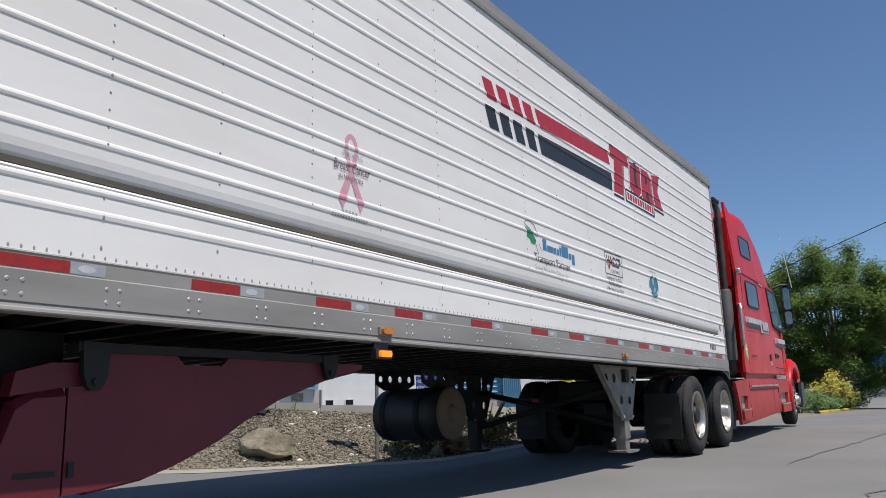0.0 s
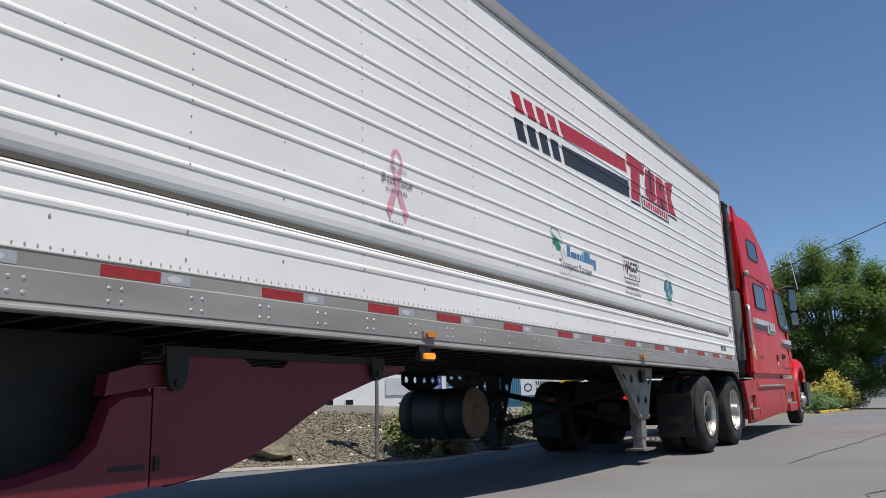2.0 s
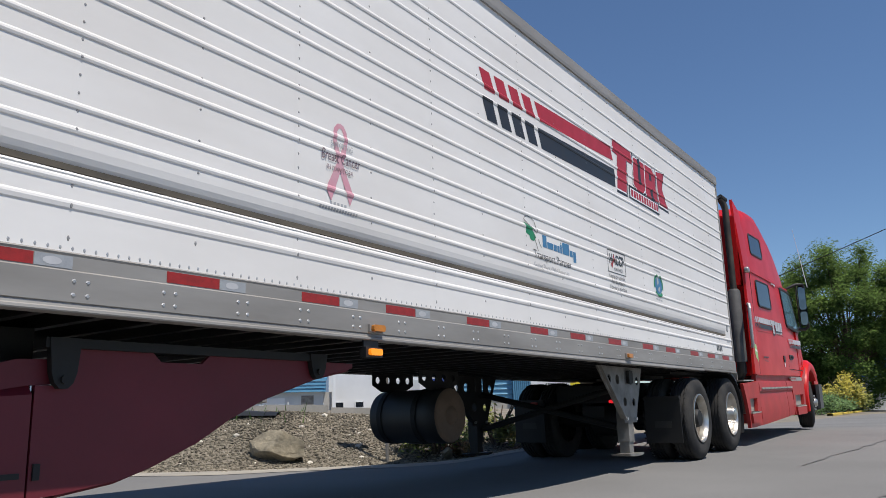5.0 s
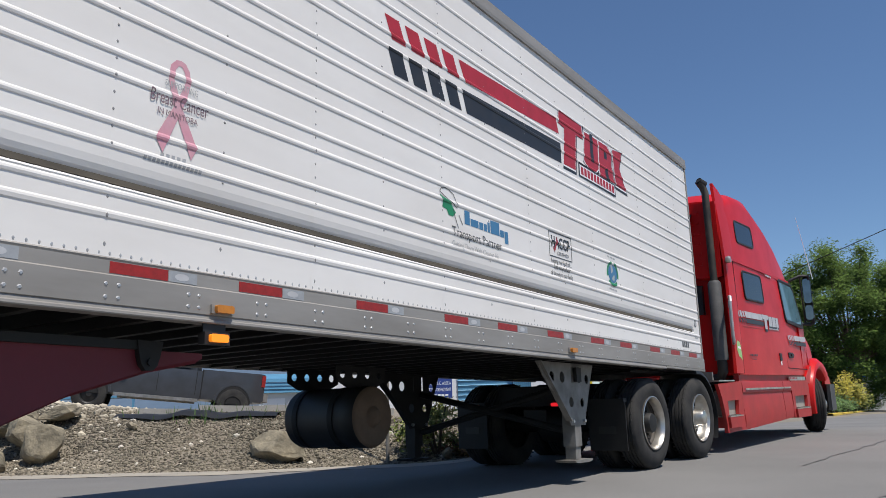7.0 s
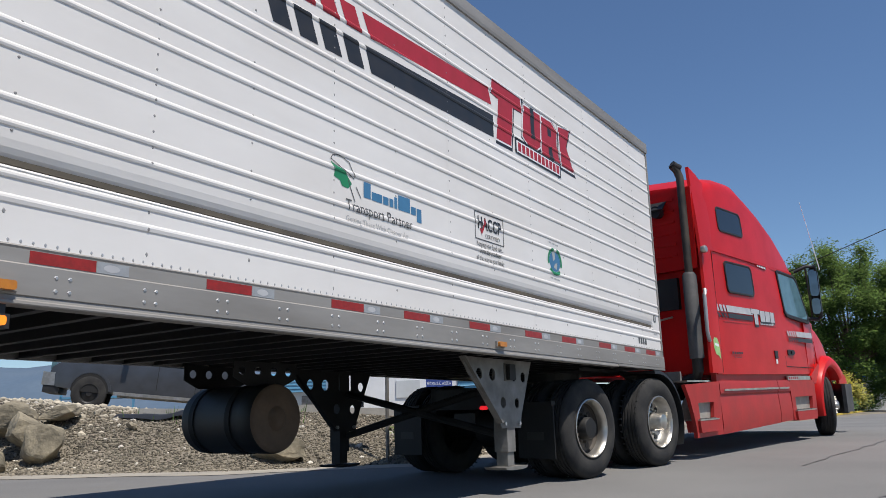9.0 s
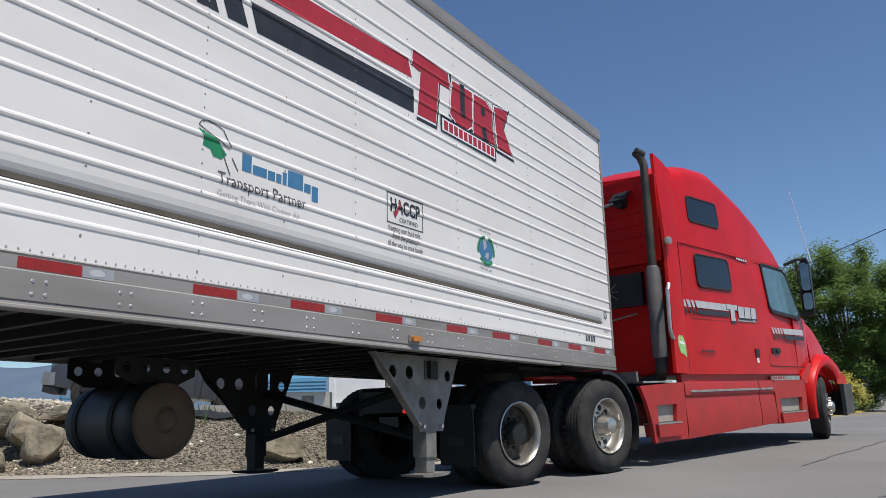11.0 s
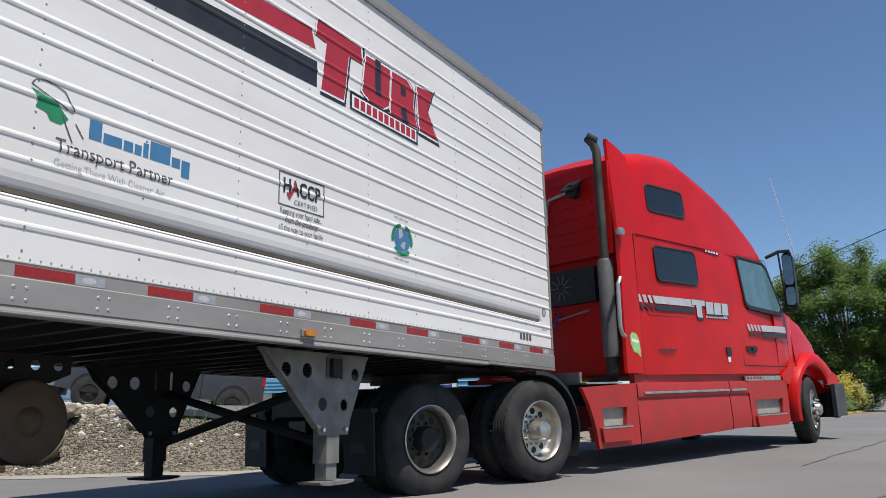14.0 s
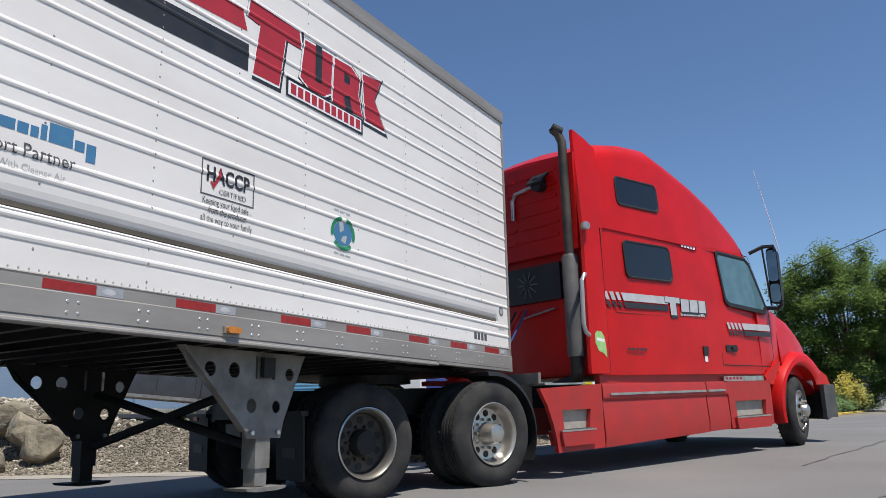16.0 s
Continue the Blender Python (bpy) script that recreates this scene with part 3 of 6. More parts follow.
def fuel_tank(t):
    bm = bmesh.new()
    y, z, r = -5.02, 0.68, 0.28
    rings = lathe(bm, [(-2.48, 0.001), (-2.475, r - 0.05), (-2.46, r - 0.012), (-2.43, r), (-1.74, r), (-1.73, r + 0.006), (-1.60, r + 0.006), (-1.58, r)], 48, (0, y, z))
    tank = part("fuel_tank", bm, TANKBLACK, t, "black cylindrical fuel tank slung under the floor", smooth=True)
    bm = bmesh.new()
    lathe(bm, [(-1.58, r), (-1.565, r - 0.015), (-1.56, r - 0.03), (-1.566, 0.13), (-1.564, 0.10), (-1.552, 0.088), (-1.530, 0.07), (-1.522, 0.04), (-1.520, 0.001)], 48, (0, y, z))
    part("tank_end", bm, TANKEND, tank, "dusty brown dished tank end", smooth=True)
    for x in (-2.32, -1.86):
        bm = bmesh.new()
        lathe(bm, [(x - 0.03, r + 0.001), (x - 0.03, r + 0.007), (x + 0.03, r + 0.007), (x + 0.03, r + 0.001)], 40, (0, y, z))
        part("tank_strap", bm, BLACK, tank)
    outline = [(y - 0.35, 1.15), (y + 0.36, 1.15), (y + 0.36, 1.02), (y + 0.2, 0.95), (y - 0.2, 0.95), (y - 0.35, 1.02)]
    for x in (-1.72, -2.35):
        bm = bmesh.new()
        holed(bm, outline, [circle(y + dy, 1.075, 0.037, 12) for dy in (-0.26, -0.09, 0.09, 0.26)], x, x + 0.01)
        part("tank_bracket", bm, BLACK, t, "black bracket with holes above the tank")
    part("tank_drain", boxes(((-2.1, y - 0.05, 0.39), (-1.9, y + 0.08, 0.425))), BLACK, tank)


def fairing(t):
    """Moulded maroon fairing ahead of the trailer's wheels."""
    x0 = -0.30
    curve = [(-7.95, 1.0), (-8.25, 0.94), (-8.68, 0.81), (-8.95, 0.69), (-9.17, 0.57), (-9.4, 0.48), (-9.6, 0.42), (-9.9, 0.38)]
    outline = [(-7.95, 1.03)] + curve + [(-10.04, 0.37), (-10.04, 0.86), (-9.88, 0.86), (-9.88, 1.03), (-9.45, 1.03), (-9.4, 0.985), (-9.15, 0.985), (-9.1, 1.03)]
    bm = bmesh.new()
    prism(bm, outline, x0 - 0.03, x0)
    f = part("fairing_panel", bm, MAROON, t, "maroon moulded side fairing in shade", bevel=0.008)
    # swept under-tray that the panel runs into
    rings = []
    for y, z in curve:
        rings.append([(x0 - 0.015, y, z), (x0 - 0.06, y, z - 0.02), (-1.3, y, z + 0.03), (-2.45, y, z - 0.02), (-2.45, y, z + 0.02), (-1.3, y, z + 0.06), (x0 - 0.06, y, z + 0.02)])
    bm = bmesh.new()
    loft(bm, rings)
    part("under_tray", bm, MAROON, f)
    # rear moulding with the wheel opening
    rings = []
    for y, lo, hi, bulge in ((-10.05, 0.37, 0.86, 0.0), (-10.2, 0.36, 0.85, 0.0), (-10.28, 0.35, 0.80, 0.0), (-10.34, 0.345, 0.62, 0.0), (-10.44, 0.335, 0.53, 0.0), (-10.7, 0.32, 0.47, 0.0), (-11.3, 0.30, 0.42, -0.01), (-12.0, 0.30, 0.40, -0.02)):
        rings.append([(x0 + bulge, y, lo), (x0 + bulge * 0.9, y, (lo + hi) / 2), (x0, y, hi - 0.04), (x0 - 0.04, y, hi), (x0 - 0.10, y, hi), (x0 - 0.10, y, lo)])
    bm = bmesh.new()
    loft(bm, rings)
    part("fairing_rear", bm, MAROON, f, smooth=True)
    bm = bmesh.new()
    prism(bm, [(-10.06, 0.86), (-10.30, 0.82), (-10.28, 0.93), (-10.12, 0.975), (-9.94, 0.98), (-9.91, 0.87)], x0 - 0.12, x0 - 0.02)
    part("fairing_cap", bm, MAROON, f, bevel=0.02)
    bm = bmesh.new()
    rings = []
    for y, hi in ((-11.05, 0.95), (-10.95, 0.97), (-10.85, 0.90), (-10.82, 0.7), (-10.9, 0.5), (-11.05, 0.40)):
        rings.append([(x0 - 0.5, y, hi), (x0 - 0.3, y - 0.02, hi), (x0 - 0.3, y - 0.08, hi - 0.01), (x0 - 0.5, y - 0.06, hi - 0.01)])
    loft(bm, rings)
    part("fairing_fender", bm, MAROON, f)
    part("liner", boxes(((-2.35, -10.72, 0.40), (-0.62, -9.90, 1.15))), BLACK, f)
    part("panel_latch", boxes(((x0, -10.025, 0.45), (x0 + 0.012, -9.995, 0.52))), BLACK, f, bevel=0.003)
    part("panel_slot", boxes(((x0 - 0.002, -10.27, 0.46), (x0 + 0.004, -10.08, 0.485))), BLACK, f)
    part("warning_plate", flat([rounded(-9.32, 0.90, -8.9, 0.95, 0.008)], x0 + 0.002), MAROON, f)
    for y, zl in ((-9.93, 0.845), (-8.30, 0.925)):
        bm = bmesh.new()
        prism(bm, [(y - 0.075, 1.075), (y + 0.075, 1.075), (y + 0.06, zl + 0.07), (y + 0.045, zl + 0.025), (y + 0.02, zl), (y - 0.02, zl), (y - 0.045, zl + 0.025), (y - 0.06, zl + 0.07)], x0 + 0.002, x0 + 0.04)
        h = part("fairing_hanger", bm, BLACK, t, "black steel hanger bracket", bevel=0.008)
        bm = bmesh.new()
        tube(bm, (x0 + 0.04, y, zl + 0.04), (x0 + 0.055, y, zl + 0.04), 0.02, seg=10)
        part("hanger_bolt", bm, BLACK, h)
    part("fairing_rail", boxes(((x0 - 0.08, -10.02, 1.03), (x0 + 0.03, -8.3, 1.075))), BLACK, t)
    # dark sub-frame behind it
    part("slider_frame", boxes(((-0.85, -15.0, 0.80), (-0.75, -10.6, 1.15)), ((-1.85, -15.0, 0.80), (-1.75, -10.6, 1.15))), BLACK, t)


def block_letters(y0, y1, zb0, zt0, zb1, zt1, n, gap, slant=0.05, fill=0.0):
    """A row of plain slanted blocks, standing in for a name mark."""
    out = []
    w = (y1 - y0 - gap * (n - 1)) / n
    for k in range(n):
        a = y0 + k * (w + gap)
        b = a + w
        u0, u1 = (a - y0) / (y1 - y0), (b - y0) / (y1 - y0)
        lo = lambda u: zb0 + (zb1 - zb0) * u
        hi = lambda u: zt0 + (zt1 - zt0) * u
        out.append([(a, lo(u0)), (b, lo(u1)), (b - slant, hi(u1)), (a - slant, hi(u0))])
    return out


def trailer_decals(t):
    # stripes
    red, black = [], []
    for k in range(4):
        y = -6.70 + 0.235 * k
        red.append([(y, 3.53), (y + 0.165, 3.53), (y + 0.245, 3.355), (y + 0.08, 3.355)])
        black.append([(y + 0.03, 3.28), (y + 0.195, 3.28), (y + 0.27, 3.085), (y + 0.105, 3.085)])
    red.append([(-5.75, 3.53), (-4.02, 3.55), (-3.97, 3.40), (-5.66, 3.355)])
    black.append([(-5.72, 3.28), (-3.95, 3.305), (-3.95, 3.095), (-5.65, 3.085)])
    for p in red:
        decal("red_stripe", flat([p]), DECALRED, t)
    for p in black:
        decal("black_stripe", flat([p]), DECALBLACK, t)
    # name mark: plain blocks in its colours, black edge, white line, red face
    marks = [[(-3.95, 3.66), (-3.40, 3.64), (-3.38, 3.50), (-3.56, 3.50), (-3.62, 3.10), (-3.90, 3.10), (-3.84, 3.50), (-3.97, 3.52)],
             [(-3.33, 3.60), (-2.98, 3.60), (-3.00, 3.26), (-3.10, 3.20), (-3.28, 3.20), (-3.38, 3.27)],
             [(-2.95, 3.60), (-2.72, 3.60), (-2.60, 3.52), (-2.62, 3.38), (-2.56, 3.19), (-2.98, 3.19)],
             [(-2.56, 3.60), (-2.28, 3.63), (-2.38, 3.42), (-2.22, 3.17), (-2.52, 3.18)]]

    marks = [[(-3.97 + (y + 3.97) * 0.955, z) for y, z in p] for p in marks]

    def grown(p, k):
        cy, cz = sum(q[0] for q in p) / len(p), sum(q[1] for q in p) / len(p)
        h = [max(abs(q[0] - cy) for q in p), max(abs(q[1] - cz) for q in p)]
        return [(cy + (y - cy) * (1 + k / h[0]), cz + (z - cz) * (1 + k / h[1])) for y, z in p]

    for p in marks:
        decal("mark_edge", flat([[(y + 0.012, z - 0.012) for y, z in grown(p, 0.036)]]), DECALBLACK, t, lift=0.0016)
    for p in marks:
        decal("mark_line", flat([grown(p, 0.018)]), DECALWHITE, t, lift=0.0026)
        decal("mark_face", flat([p]), DECALRED, t, lift=0.0036)
    decal("mark_slot", flat([[(-3.235, 3.62), (-3.158, 3.62), (-3.158, 3.30), (-3.235, 3.30)]]), DECALBLACK, t, lift=0.0046)
    decal("mark_slot", flat([[(-2.872, 3.52), (-2.795, 3.50), (-2.795, 3.43), (-2.872, 3.43)]]), DECALBLACK, t, lift=0.0046)
    decal("mark_slot", flat([[(-2.872, 3.30), (-2.805, 3.33), (-2.757, 3.185), (-2.853, 3.185)]]), DECALBLACK, t, lift=0.0046)
    plate = [(-3.54, 3.19), (-2.642, 3.165), (-2.642, 3.055), (-3.54, 3.075)]
    decal("mark_edge", flat([grown(plate, 0.022)]), DECALBLACK, t, lift=0.005)
    decal("mark_plate", flat([plate]), DECALWHITE, t, lift=0.006)
    decal("mark_bar", flat(block_letters(-3.512, -2.66, 3.09, 3.175, 3.07, 3.155, 11, 0.02, 0.0)), DECALRED, t, lift=0.007)
    # ribbon
    rb = [[(-8.455, 2.40), (-8.445, 2.47), (-8.415, 2.505), (-8.385, 2.512), (-8.355, 2.502), (-8.328, 2.465), (-8.32, 2.40), (-8.352, 2.40), (-8.358, 2.45), (-8.375, 2.475), (-8.388, 2.48), (-8.40, 2.475), (-8.415, 2.45), (-8.423, 2.40)],
          [(-8.455, 2.40), (-8.423, 2.40), (-8.375, 2.27), (-8.265, 2.055), (-8.30, 1.985), (-8.425, 2.27)],
          [(-8.352, 2.40), (-8.32, 2.40), (-8.345, 2.30), (-8.47, 1.985), (-8.515, 2.06), (-8.40, 2.28)]]
    for i, p in enumerate(rb):
        decal("ribbon", flat([p]), DECALPINK, t, "faded pink awareness ribbon", lift=0.002 + 0.001 * i)
    for text, y, z, h, w, m in (("SUPPORTING", -8.475, 2.345, 0.035, 0.20, DECALPALE), ("Breast Cancer", -8.555, 2.245, 0.066, 0.35, DECALFADED), ("IN MANITOBA", -8.51, 2.185, 0.033, 0.24, DECALFADED)):
        decal("lettering", shifted(lettering(text, h, w), y, z), m, t, lift=0.006)
    decal("lettering_bar", flat(block_letters(-8.48, -8.33, 1.968, 1.984, 1.968, 1.984, 5, 0.012, 0.0)), DECALPALE, t)
    decal("lettering_bar", flat(block_letters(-8.575, -8.235, 1.925, 1.945, 1.925, 1.945, 14, 0.008, 0.0)), DECALPALE, t)
    # partner mark
    decal("leaf_mark", flat([[(-6.07, 2.31), (-5.93, 2.27), (-5.86, 2.20), (-5.90, 2.16), (-5.96, 2.165), (-5.98, 2.20), (-6.04, 2.215), (-6.03, 2.25)]]), DECALGREEN, t)
    crown = []
    for a, b in (((-6.07, 2.33), (-6.05, 2.36)), ((-6.05, 2.36), (-6.0, 2.37)), ((-6.0, 2.37), (-5.95, 2.365)), ((-5.95, 2.365), (-5.89, 2.345)), ((-5.89, 2.345), (-5.86, 2.30)), ((-5.86, 2.30), (-5.83, 2.25)), ((-6.07, 2.33), (-5.84, 2.24)), ((-5.90, 2.22), (-5.83, 2.08)), ((-5.82, 2.19), (-5.77, 2.12))):
        d = Vector((b[0] - a[0], b[1] - a[1])).normalized() * 0.0032
        crown.append([(a[0] - d.y, a[1] + d.x), (a[0] + d.y, a[1] - d.x), (b[0] + d.y, b[1] - d.x), (b[0] - d.y, b[1] + d.x)])
    decal("crown_outline", flat(crown), DECALTEXT, t, lift=0.003)
    sw, y = [], -5.74
    for w, tall, deep in ((0.075, 0.05, 0.0), (0.115, 0.0, 0.0), (0.06, 0.0, 0.0), (0.045, 0.0, 0.0), (0.035, 0.025, 0.0), (0.14, 0.05, 0.0), (0.06, 0.0, 0.0), (0.06, 0.0, 0.045)):
        zb = 2.135 - 0.02 * (y + 5.74)
        sw.append([(y, zb - deep), (y + w, zb - deep), (y + w, zb + 0.06 + tall), (y, zb + 0.06 + tall)])
        y += w + 0.011
    for p in sw:
        decal("name_bar", flat([p]), DECALBLUE, t)
    decal("lettering", shifted(lettering("Transport Partner", 0.075, 0.73), -5.92, 2.015, -0.012), DECALTEXT, t, lift=0.003)
    decal("lettering", shifted(lettering("Getting There With Cleaner Air", 0.042, 0.68), -5.92, 1.935, -0.012), DECALPALE, t, lift=0.003)
    # certificate
    y0, y1, z0, z1, w = -4.32, -3.85, 2.10, 2.345, 0.010
    decal("certificate_frame", flat([[(y0, z0), (y1, z0), (y1, z0 + w), (y0, z0 + w)], [(y0, z1 - w), (y1, z1 - w), (y1, z1), (y0, z1)], [(y0, z0), (y0 + w, z0), (y0 + w, z1), (y0, z1)], [(y1 - w, z0), (y1, z0), (y1, z1), (y1 - w, z1)]]), DECALTEXT, t)
    bm = shifted(lettering("HACCP", 0.105, 0.38, heavy=0.028), -4.275, 2.20)
    decal("lettering", bm, DECALBLACK, t, lift=0.003)
    decal("tick_mark", flat([[(-4.245, 2.20), (-4.23, 2.205), (-4.215, 2.185), (-4.15, 2.32), (-4.16, 2.24), (-4.215, 2.15)]]), DECALRED, t, lift=0.0045)
    decal("lettering", shifted(lettering("CERTIFIED", 0.035, 0.24), -4.165, 2.13), DECALTEXT, t, lift=0.003)
    for text, z, w in (("Keeping your food safe...", 2.045, 0.43), ("from the producer", 1.985, 0.34), ("all the way to your family", 1.925, 0.45)):
        decal("lettering", shifted(lettering(text, 0.045, w), -4.085 - w / 2, z), DECALTEXT, t, lift=0.003)
    # globe mark
    cy, cz = -2.87, 2.12
    decal("globe_mark", flat([[(cy + 0.115 * math.cos(a * math.tau / 20), cz + 0.10 * math.sin(a * math.tau / 20)) for a in range(20)]]), DECALBLUE, t)
    decal("globe_land", flat([[(cy - 0.05, cz + 0.09), (cy + 0.0, cz + 0.10), (cy + 0.01, cz + 0.03), (cy - 0.04, cz + 0.0)], [(cy + 0.0, cz - 0.02), (cy + 0.05, cz - 0.01), (cy + 0.03, cz - 0.08), (cy - 0.03, cz - 0.06)]]), DECALPALE, t, lift=0.003)
    arcs = []
    for s in range(3):
        a0 = radians(100 + s * 120)
        n = 8
        outer = [(cy + 0.152 * math.cos(a0 + radians(95) * k / n), cz + 0.138 * math.sin(a0 + radians(95) * k / n)) for k in range(n + 1)]
        inner = [(cy + 0.118 * math.cos(a0 + radians(95) * k / n), cz + 0.105 * math.sin(a0 + radians(95) * k / n)) for k in range(n, -1, -1)]
        arcs.append(outer + inner)
    decal("globe_arrow", flat(arcs), DECALGREEN, t, lift=0.0035)
    decal("lettering_bar", flat(block_letters(-2.98, -2.78, 2.295, 2.31, 2.285, 2.30, 3, 0.015, 0.0)), DECALPALE, t)
    decal("lettering_bar", flat(block_letters(-2.98, -2.78, 1.945, 1.96, 1.935, 1.95, 3, 0.015, 0.0)), DECALPALE, t)
    decal("fleet_number_bar", flat(block_letters(-0.78, -0.52, 1.455, 1.525, 1.455, 1.525, 4, 0.02, 0.0)), DECALTEXT, t)
    bm = flat([circle(-0.18, 1.80, 0.05)], 0.003)
    part("maker_badge", bm, DECALTEXT, t)
    part("badge_centre", flat([circle(-0.18, 1.80, 0.034)], 0.0042), DECALPALE, t)
    part("maker_plate", flat([rounded(-0.25, 1.60, -0.12, 1.645, 0.006)], 0.003), DECALPALE, t)


trailer = thing("refrigerated_trailer", "white ribbed aluminium semi-trailer with red and black stripes", "trailer")
trailer_box(trailer)
trailer_rivets(trailer)
trailer_tape(trailer)
trailer_underside(trailer)
landing_gear(trailer)
fuel_tank(trailer)
fairing(trailer)
trailer_decals(trailer)
marker_lamp(trailer, -8.09, 1.225)
marker_lamp(trailer, -4.03, 1.235)
sig = marker_lamp(trailer, -8.12, 1.075, True)
bm = boxes(((0.0, -8.19, 1.10), (0.012, -8.05, 1.16)))
part("lamp_bracket", bm, PLASTIC, trailer)
TRAILER_WHEELS = []
first = make_wheel(trailer, -0.05, -12.9, True, True)
TRAILER_WHEELS.append((first, -0.05, -12.9))
for x, y, flip in ((-0.05, -14.15, False), (-2.55, -12.9, True), (-2.55, -14.15, True)):
    if flip:
        TRAILER_WHEELS.append((mirrored(trailer, first, x, y), x, y))
    else:
        TRAILER_WHEELS.append((make_wheel(trailer, x, y, True, True), x, y))
for y in (-12.9, -14.15):
    bm = bmesh.new()
    tube(bm, (-0.5, y, 0.51), (-2.1, y, 0.51), 0.07)
    part("axle", bm, BLACK, trailer)


# ---- the tractor: x outwards from its kerb side, y forward from its first drive axle ----
CAB_W = 2.5
MID = -CAB_W / 2


def section(y, zb, zt, half, top_half, r, skew=0.0, seg=6):
    """Cross-section of the cab: flat sides leaning in, rounded roof corners."""
    pts = [(MID + half, y, zb)]
    n_side = 4
    for k in range(1, n_side + 1):
        u = k / n_side
        pts.append((MID + half + (top_half - half) * u ** 2, y, zb + (zt - r - zb) * u))
    for k in range(1, seg + 1):
        a = radians(90 * k / seg)
        pts.append((MID + top_half - r * 1.25 + r * 1.25 * math.cos(a), y + skew * math.sin(a), zt - r + r * math.sin(a)))
    pts += [(MID + 0.25, y + skew, zt + 0.05), ]
    return pts + [(2 * MID - x, yy, z) for x, yy, z in reversed(pts)]


def cab_shell(t):
    rings = []
    for y, zb, zt, half, top, r in ((1.78, 1.06, 3.76, 1.22, 1.17, 0.24), (2.1, 1.06, 3.93, 1.24, 1.18, 0.24), (2.7, 1.06, 4.05, 1.245, 1.17, 0.28), (3.2, 1.06, 4.09, 1.25, 1.16, 0.31), (3.7, 1.06, 3.97, 1.25, 1.15, 0.35),
                                     (4.2, 1.06, 3.80, 1.25, 1.14, 0.35), (4.7, 1.06, 3.58, 1.24, 1.12, 0.33), (5.05, 1.06, 3.36, 1.235, 1.10, 0.29), (5.3, 1.06, 3.17, 1.23, 1.09, 0.24), (5.46, 1.06, 2.97, 1.225, 1.08, 0.18)):
        rings.append(section(y, zb, zt, half, top, r))
    bm = bmesh.new()
    loft(bm, rings)
    body = part("cab_body", bm, RED, t, "bright red painted sleeper cab", smooth=True)
    # lower front of the cab below the windscreen
    rings = []
    for y, zt, half, top in ((5.40, 2.90, 1.228, 1.08), (5.65, 2.60, 1.21, 1.08), (5.98, 2.14, 1.17, 1.0), (6.16, 1.98, 1.12, 0.92)):
        rings.append([(MID + half, y, 1.10), (MID + half, y, 1.95 if zt > 1.95 else zt), (MID + top, y, zt), (MID + 0.3, y + 0.04, zt + 0.02), (MID - 0.3, y + 0.04, zt + 0.02), (MID - top, y, zt), (MID - half, y, 1.95 if zt > 1.95 else zt), (MID - half, y, 1.06)])
    bm = bmesh.new()
    loft(bm, rings)
    part("cab_front", bm, RED, body, smooth=True)
    bm = bmesh.new()
    rows = []
    for y, z, half in ((5.47, 2.84, 0.98), (5.68, 2.60, 0.97), (6.0, 2.16, 0.93)):
        rows.append([(MID + half * u, y + 0.05 * (1 - u * u) + 0.01, z + 0.03) for u in (-1, -0.66, -0.33, 0, 0.33, 0.66, 1)])
    loft(bm, rows, close=False)
    part("windscreen", bm, DARKGLASS, body, smooth=True)
    # roof seam and body lines
    for name, a, b in (("roof_seam", (1.62, 2.85), (5.2, 2.78)), ("belt_line", (2.1, 1.80), (4.25, 1.79))):
        bm = bmesh.new()
        n = 12
        for k in range(n):
            u0, u1 = k / n, (k + 1) / n
            y0, y1 = a[0] + (b[0] - a[0]) * u0, a[0] + (b[0] - a[0]) * u1
            z0, z1 = a[1] + (b[1] - a[1]) * u0, a[1] + (b[1] - a[1]) * u1
            drop = 0.05 if name == "roof_seam" else 0.008
            out = 0.022 if name == "roof_seam" else 0.004
            prism(bm, [(y0, z0), (y1, z1), (y1, z1 - drop), (y0, z0 - drop)], -0.10, wall_x(y0, z0) + out)
        part(name, bm, RED if name == "roof_seam" else REDFADE, body)
    return body


def wall_x(y, z):
    """x of the cab's kerb side at height z."""
    if y < 2.05:
        half, top, zt, r = 1.235, 1.18, 3.75, 0.27
    elif y < 4:
        half, top, zt, r = 1.247, 1.165, 3.97, 0.37
    else:
        half, top, zt, r = 1.245, 1.135, 3.55, 0.34
    u = min(1, max(0, (z - 1.06) / (zt - r - 1.06)))
    base = MID + half + (top - half) * u ** 2
    if z > zt - r:
        q = min(1, (z - (zt - r)) / r)
        base = MID + top - r * 1.25 * (1 - math.sqrt(max(0, 1 - q * q)))
    return base


def on_cab(bm, lift):
    for v in bm.verts:
        v.co.x = wall_x(v.co.y, v.co.z) + lift
    return bm


